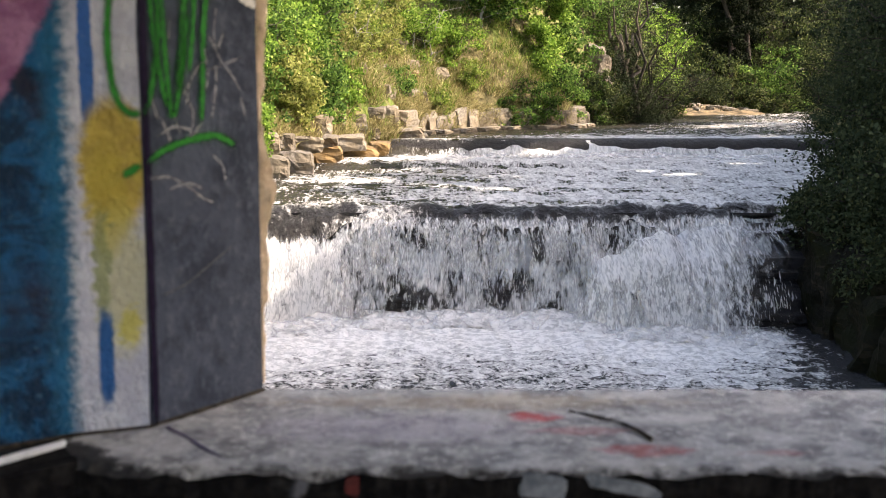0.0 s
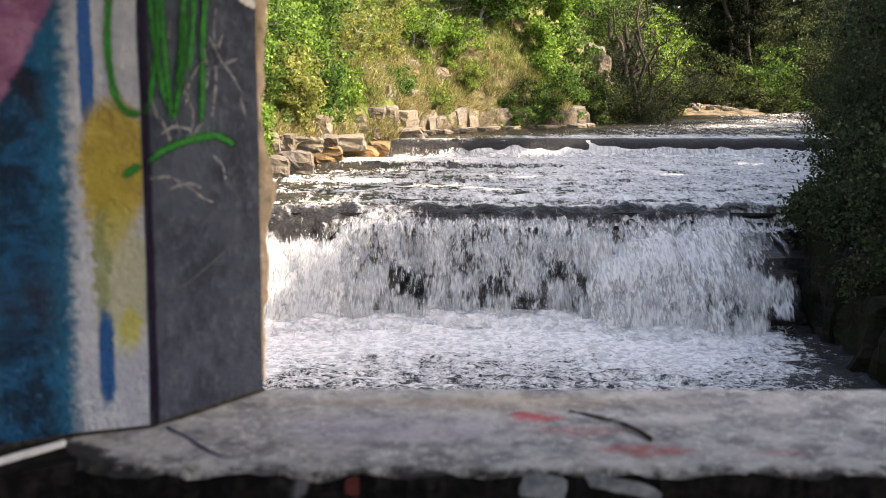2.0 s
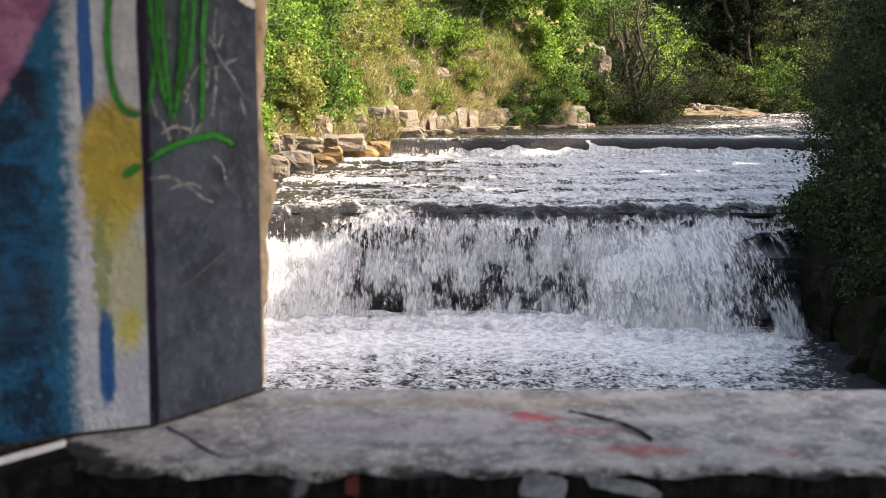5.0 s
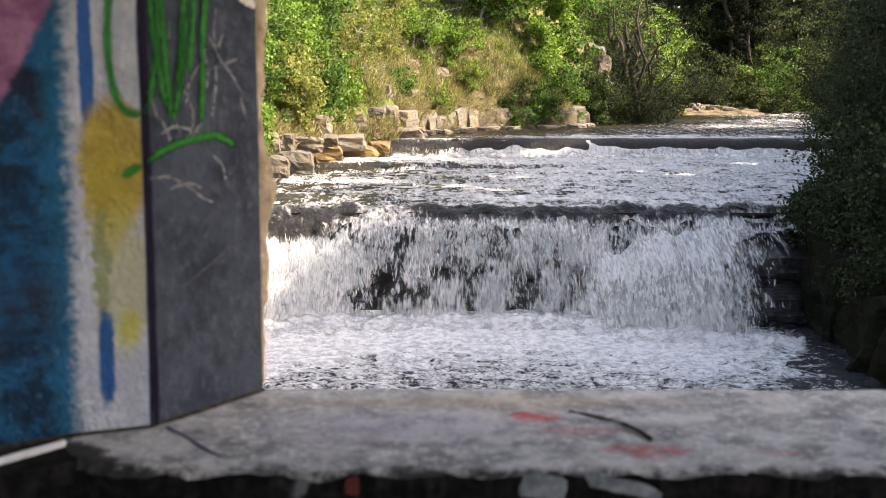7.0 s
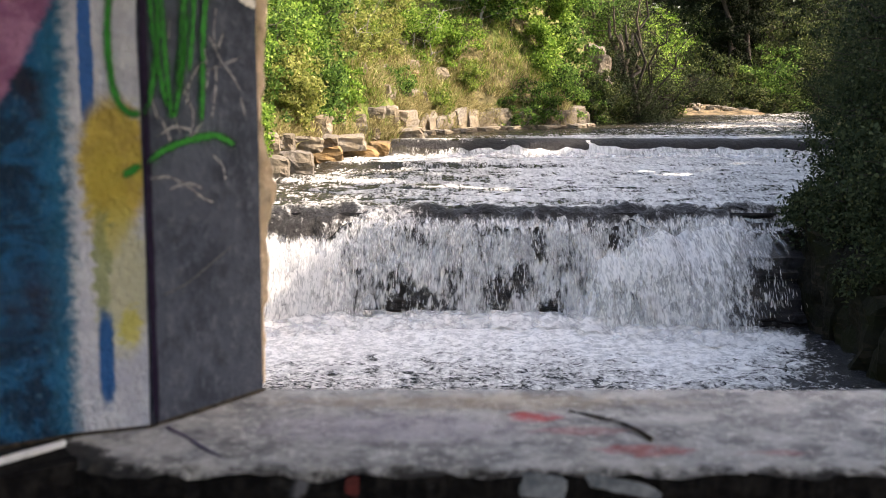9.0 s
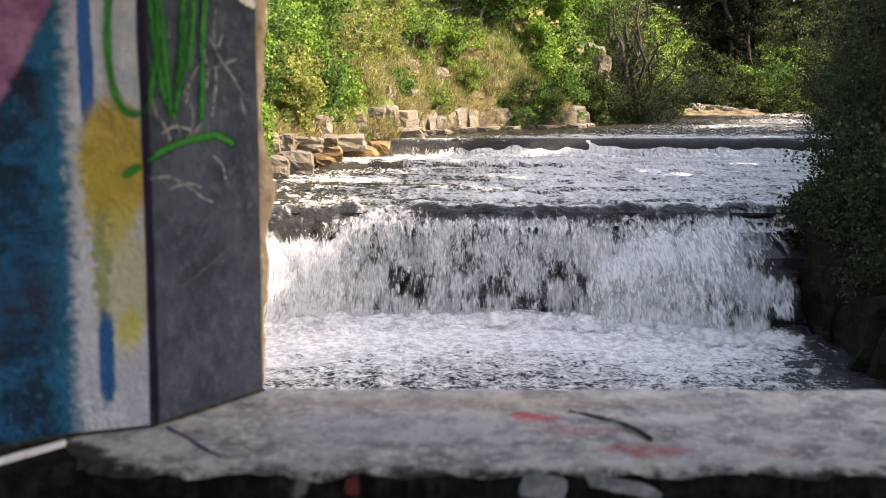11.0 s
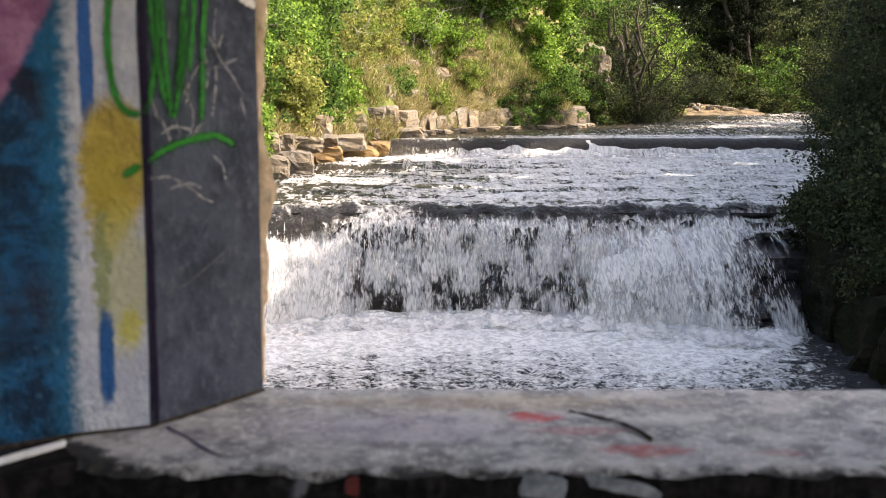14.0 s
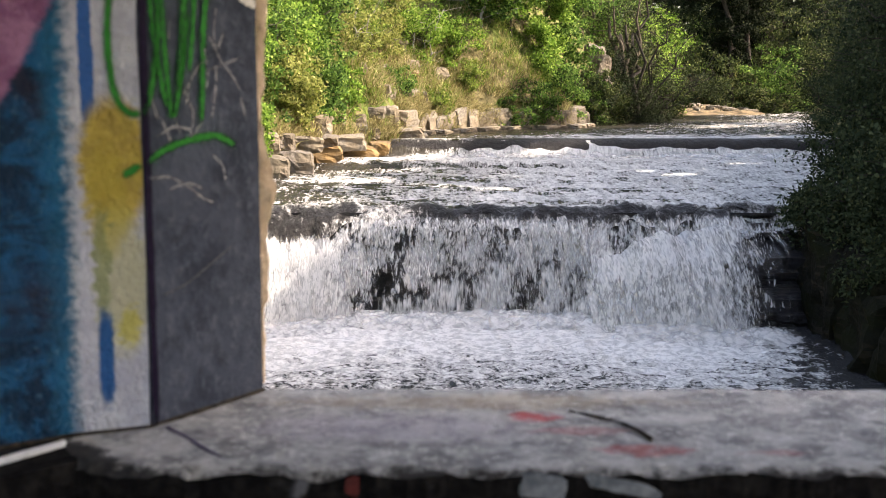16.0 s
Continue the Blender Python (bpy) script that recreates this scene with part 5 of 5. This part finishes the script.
    # far thicket round the bend
    for i, (x, y, r, h, n, mat) in enumerate([(8.4, 50.5, 1.7, 2.6, 6000, LEAF_OLIVE), (10.2, 53.8, 2.0, 3.0, 6500, LEAF_OLIVE), (12.4, 54.5, 2.0, 2.8, 6500, LEAF_OLIVE), (14.6, 55.0, 2.0, 3.2, 6500, LEAF_MID), (9.4, 56.5, 2.6, 4.2, 7000, LEAF_BRIGHT), (12.0, 57.5, 2.6, 4.2, 7000, LEAF_OLIVE), (14.8, 58.0, 2.6, 4.4, 7000, LEAF_OLIVE), (17.0, 56.0, 2.6, 5.4, 7500, LEAF_OLIVE), (16.2, 52.0, 1.8, 3.4, 6000, LEAF_OLIVE), (7.0, 47.0, 1.6, 3.2, 5500, LEAF_OLIVE), (13.4, 51.6, 1.3, 1.5, 4000, LEAF_OLIVE), (19.5, 58, 3, 6, 7000, LEAF_OLIVE), (6.2, 43.6, 1.6, 3.0, 6000, LEAF_OLIVE), (7.6, 45.6, 1.5, 2.6, 6000, LEAF_OLIVE), (5.2, 46.5, 2.2, 4.2, 7000, LEAF_OLIVE), (7.8, 49.5, 2.2, 3.8, 7000, LEAF_BRIGHT), (6.6, 51.0, 2.4, 5.0, 7000, LEAF_OLIVE), (9.6, 54.0, 2.4, 4.8, 7000, LEAF_OLIVE), (3.6, 44.0, 2.0, 4.0, 6000, LEAF_MID), (11.6, 60, 3, 5.5, 7000, LEAF_DARK), (15.2, 60.5, 3, 5.5, 7000, LEAF_DARK)]):
        bush("thicket", (x, y, max(1.8, ground_at(x, y)) - 0.2), r, h, int(n * 1.2), 0.125, mat, seed=320 + i, label="olive and green thicket beyond the river bend", spread=0.28, low=0.0)
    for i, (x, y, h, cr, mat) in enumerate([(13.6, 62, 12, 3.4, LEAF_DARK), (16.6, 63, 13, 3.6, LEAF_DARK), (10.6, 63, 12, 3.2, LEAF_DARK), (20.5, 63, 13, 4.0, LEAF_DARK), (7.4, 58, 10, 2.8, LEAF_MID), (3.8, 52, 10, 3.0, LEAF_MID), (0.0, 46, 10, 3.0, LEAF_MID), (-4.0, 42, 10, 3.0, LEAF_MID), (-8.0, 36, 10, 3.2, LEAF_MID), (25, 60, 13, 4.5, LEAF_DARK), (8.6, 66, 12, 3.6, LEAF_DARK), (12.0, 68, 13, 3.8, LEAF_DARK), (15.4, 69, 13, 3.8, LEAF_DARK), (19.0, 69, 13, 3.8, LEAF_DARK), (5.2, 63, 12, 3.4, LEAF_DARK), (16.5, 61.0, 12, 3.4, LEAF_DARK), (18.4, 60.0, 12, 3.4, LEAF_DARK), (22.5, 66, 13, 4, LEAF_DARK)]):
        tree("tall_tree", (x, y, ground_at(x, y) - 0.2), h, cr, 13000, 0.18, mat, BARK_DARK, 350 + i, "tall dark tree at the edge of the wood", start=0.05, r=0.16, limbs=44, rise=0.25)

    # near-black trees stand in for the shaded gap in the wood
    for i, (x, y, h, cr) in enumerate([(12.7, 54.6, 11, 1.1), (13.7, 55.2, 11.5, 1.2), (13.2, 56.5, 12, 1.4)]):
        tree("wood_shade_tree", (x, y, ground_at(x, y) - 0.2), h, cr, 26000, 0.11, WOOD_SHADE, BARK_DARK, 560 + i, "dense near-black tree filling the shaded gap in the wood", start=0.22, r=0.15, limbs=70, rise=0.0)
    # shaded trees and bushes on the near side of the fall, shade partly in the leaf colour
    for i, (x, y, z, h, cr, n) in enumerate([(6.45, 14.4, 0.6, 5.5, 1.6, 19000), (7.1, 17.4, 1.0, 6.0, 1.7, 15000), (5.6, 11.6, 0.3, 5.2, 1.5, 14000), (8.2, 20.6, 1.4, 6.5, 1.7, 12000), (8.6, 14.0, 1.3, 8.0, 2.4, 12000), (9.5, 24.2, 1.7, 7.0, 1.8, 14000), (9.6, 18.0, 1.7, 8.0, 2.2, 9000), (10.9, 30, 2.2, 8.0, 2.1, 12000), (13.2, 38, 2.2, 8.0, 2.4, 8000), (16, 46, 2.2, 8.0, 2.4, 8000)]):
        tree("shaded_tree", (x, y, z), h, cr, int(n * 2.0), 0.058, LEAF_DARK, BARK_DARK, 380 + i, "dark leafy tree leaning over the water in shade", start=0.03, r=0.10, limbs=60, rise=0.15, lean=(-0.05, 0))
    # added trees, mostly out of view, with heights set to keep sun off the water
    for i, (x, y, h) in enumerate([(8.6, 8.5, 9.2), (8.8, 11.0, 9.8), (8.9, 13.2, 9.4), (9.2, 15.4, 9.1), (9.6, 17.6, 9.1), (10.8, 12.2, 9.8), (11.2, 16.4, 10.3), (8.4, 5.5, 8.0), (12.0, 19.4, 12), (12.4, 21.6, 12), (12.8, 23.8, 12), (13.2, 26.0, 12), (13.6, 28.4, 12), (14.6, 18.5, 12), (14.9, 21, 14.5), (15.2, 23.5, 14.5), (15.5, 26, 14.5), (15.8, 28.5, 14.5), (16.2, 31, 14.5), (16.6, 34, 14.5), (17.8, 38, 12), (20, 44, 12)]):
        tree("shade_tree", (x, y, 1.2), h, 2.3, 12000, 0.25, LEAF_DARK, BARK_DARK, 440 + i, "tall dense tree added mostly out of view to shade fall and river", start=0.1, r=0.16, limbs=50, rise=0.3)
    # unseen sparse trees added to let only broken sun reach the fall
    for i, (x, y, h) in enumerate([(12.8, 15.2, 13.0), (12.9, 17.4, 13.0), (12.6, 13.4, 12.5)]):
        tree("dapple_tree", (x, y, 1.2), h, 2.0, 4200, 0.17, LEAF_MID, BARK_DARK, 480 + i, "tall thin-leaved tree added out of view to dapple the sun on the fall", start=0.2, r=0.12, limbs=50, rise=0.4)
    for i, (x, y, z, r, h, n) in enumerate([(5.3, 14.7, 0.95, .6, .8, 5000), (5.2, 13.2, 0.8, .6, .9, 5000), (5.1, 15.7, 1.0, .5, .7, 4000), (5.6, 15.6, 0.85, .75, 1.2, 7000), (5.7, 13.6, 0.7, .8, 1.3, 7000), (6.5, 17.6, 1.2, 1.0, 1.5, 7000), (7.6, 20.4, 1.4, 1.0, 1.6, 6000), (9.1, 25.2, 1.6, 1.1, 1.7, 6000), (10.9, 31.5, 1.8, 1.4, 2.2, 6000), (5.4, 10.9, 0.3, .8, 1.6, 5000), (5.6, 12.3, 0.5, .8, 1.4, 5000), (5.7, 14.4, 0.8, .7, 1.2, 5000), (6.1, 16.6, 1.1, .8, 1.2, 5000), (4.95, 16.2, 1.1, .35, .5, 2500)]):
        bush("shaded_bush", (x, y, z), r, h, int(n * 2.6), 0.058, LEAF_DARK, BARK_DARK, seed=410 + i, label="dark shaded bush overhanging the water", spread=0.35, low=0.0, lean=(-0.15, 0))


build_plants()


# ---- what moves ----
def cycle_rows(keys, period, shift, make):
    """Rows of a movement that repeats: keys are steps in the cycle and values, shift a share of it."""
    last, rows = 16 * FPS, []
    ks = [k for k, v in keys] + [period]
    vs = np.array([v for k, v in keys] + [keys[0][1]], float)
    start = -int(round(shift * period)) % period

    def value(fr):
        u = (fr + start) % period
        return [float(np.interp(u, ks, vs[:, j])) for j in range(vs.shape[1])]

    marks = {0, last}
    n = 0
    while n * period - start <= last:
        marks |= {n * period - start + k for k in ks[:-1] if 0 <= n * period - start + k <= last}
        n += 1
    for fr in sorted(marks):
        rows.append((fr / FPS, make(value(fr))))
    return rows


def motions():
    # sheets of ripples rise, slide downstream, sink and go back below the surface
    for ob, k in FLOWS:
        keys = [(0, (0.0, -0.11)), (9, (-0.12, 0.0)), (33, (-0.85, 0.0)), (42, (-1.0, -0.11))]
        walk(ob, cycle_rows(keys, 48, k / 3, lambda v: pose(0, v[0], v[1])))
    # handfuls of water fall from the crest and come back up behind the ledge
    for ob, x, shift, dy, turn in DROPS:
        lie = -18 if x < 2.1 else -38
        hold = (0.33 if x < -1.3 else 0.10) + 0.08 * math.sin(x * 37 + 9 * shift)
        pts = [(0, (x, CREST_Y + 0.55, CREST_Z - 0.75))]
        for fr, s in ((4, hold), (9, hold + (1 - hold) * 0.42), (13, hold + (1 - hold) * 0.78), (17, 1.12)):
            px, py, pz = profile(x, min(s, 1.0))
            pts.append((fr, (px, py + dy, pz - (0.30 if s > 1 else 0.02))))
        pts.append((22, (x, CREST_Y + 0.9, -0.6)))
        walk(ob, cycle_rows(pts, 27, shift, lambda v: pose(v[0], v[1], v[2], lie, 0, turn)))
    # foam heaves at the foot
    for ob, x, y, shift in FOAMS:
        z = 1.42 if y > 20 else 0.02
        keys = [(0, (0.0, -0.02, 0)), (8, (0.03, 0.035, 8)), (17, (-0.10, 0.0, -6)), (24, (-0.05, -0.04, 4))]
        walk(ob, cycle_rows(keys, 31, shift, lambda v: pose(x, y + v[0], z + v[1], 0, v[2], 0)))


motions()
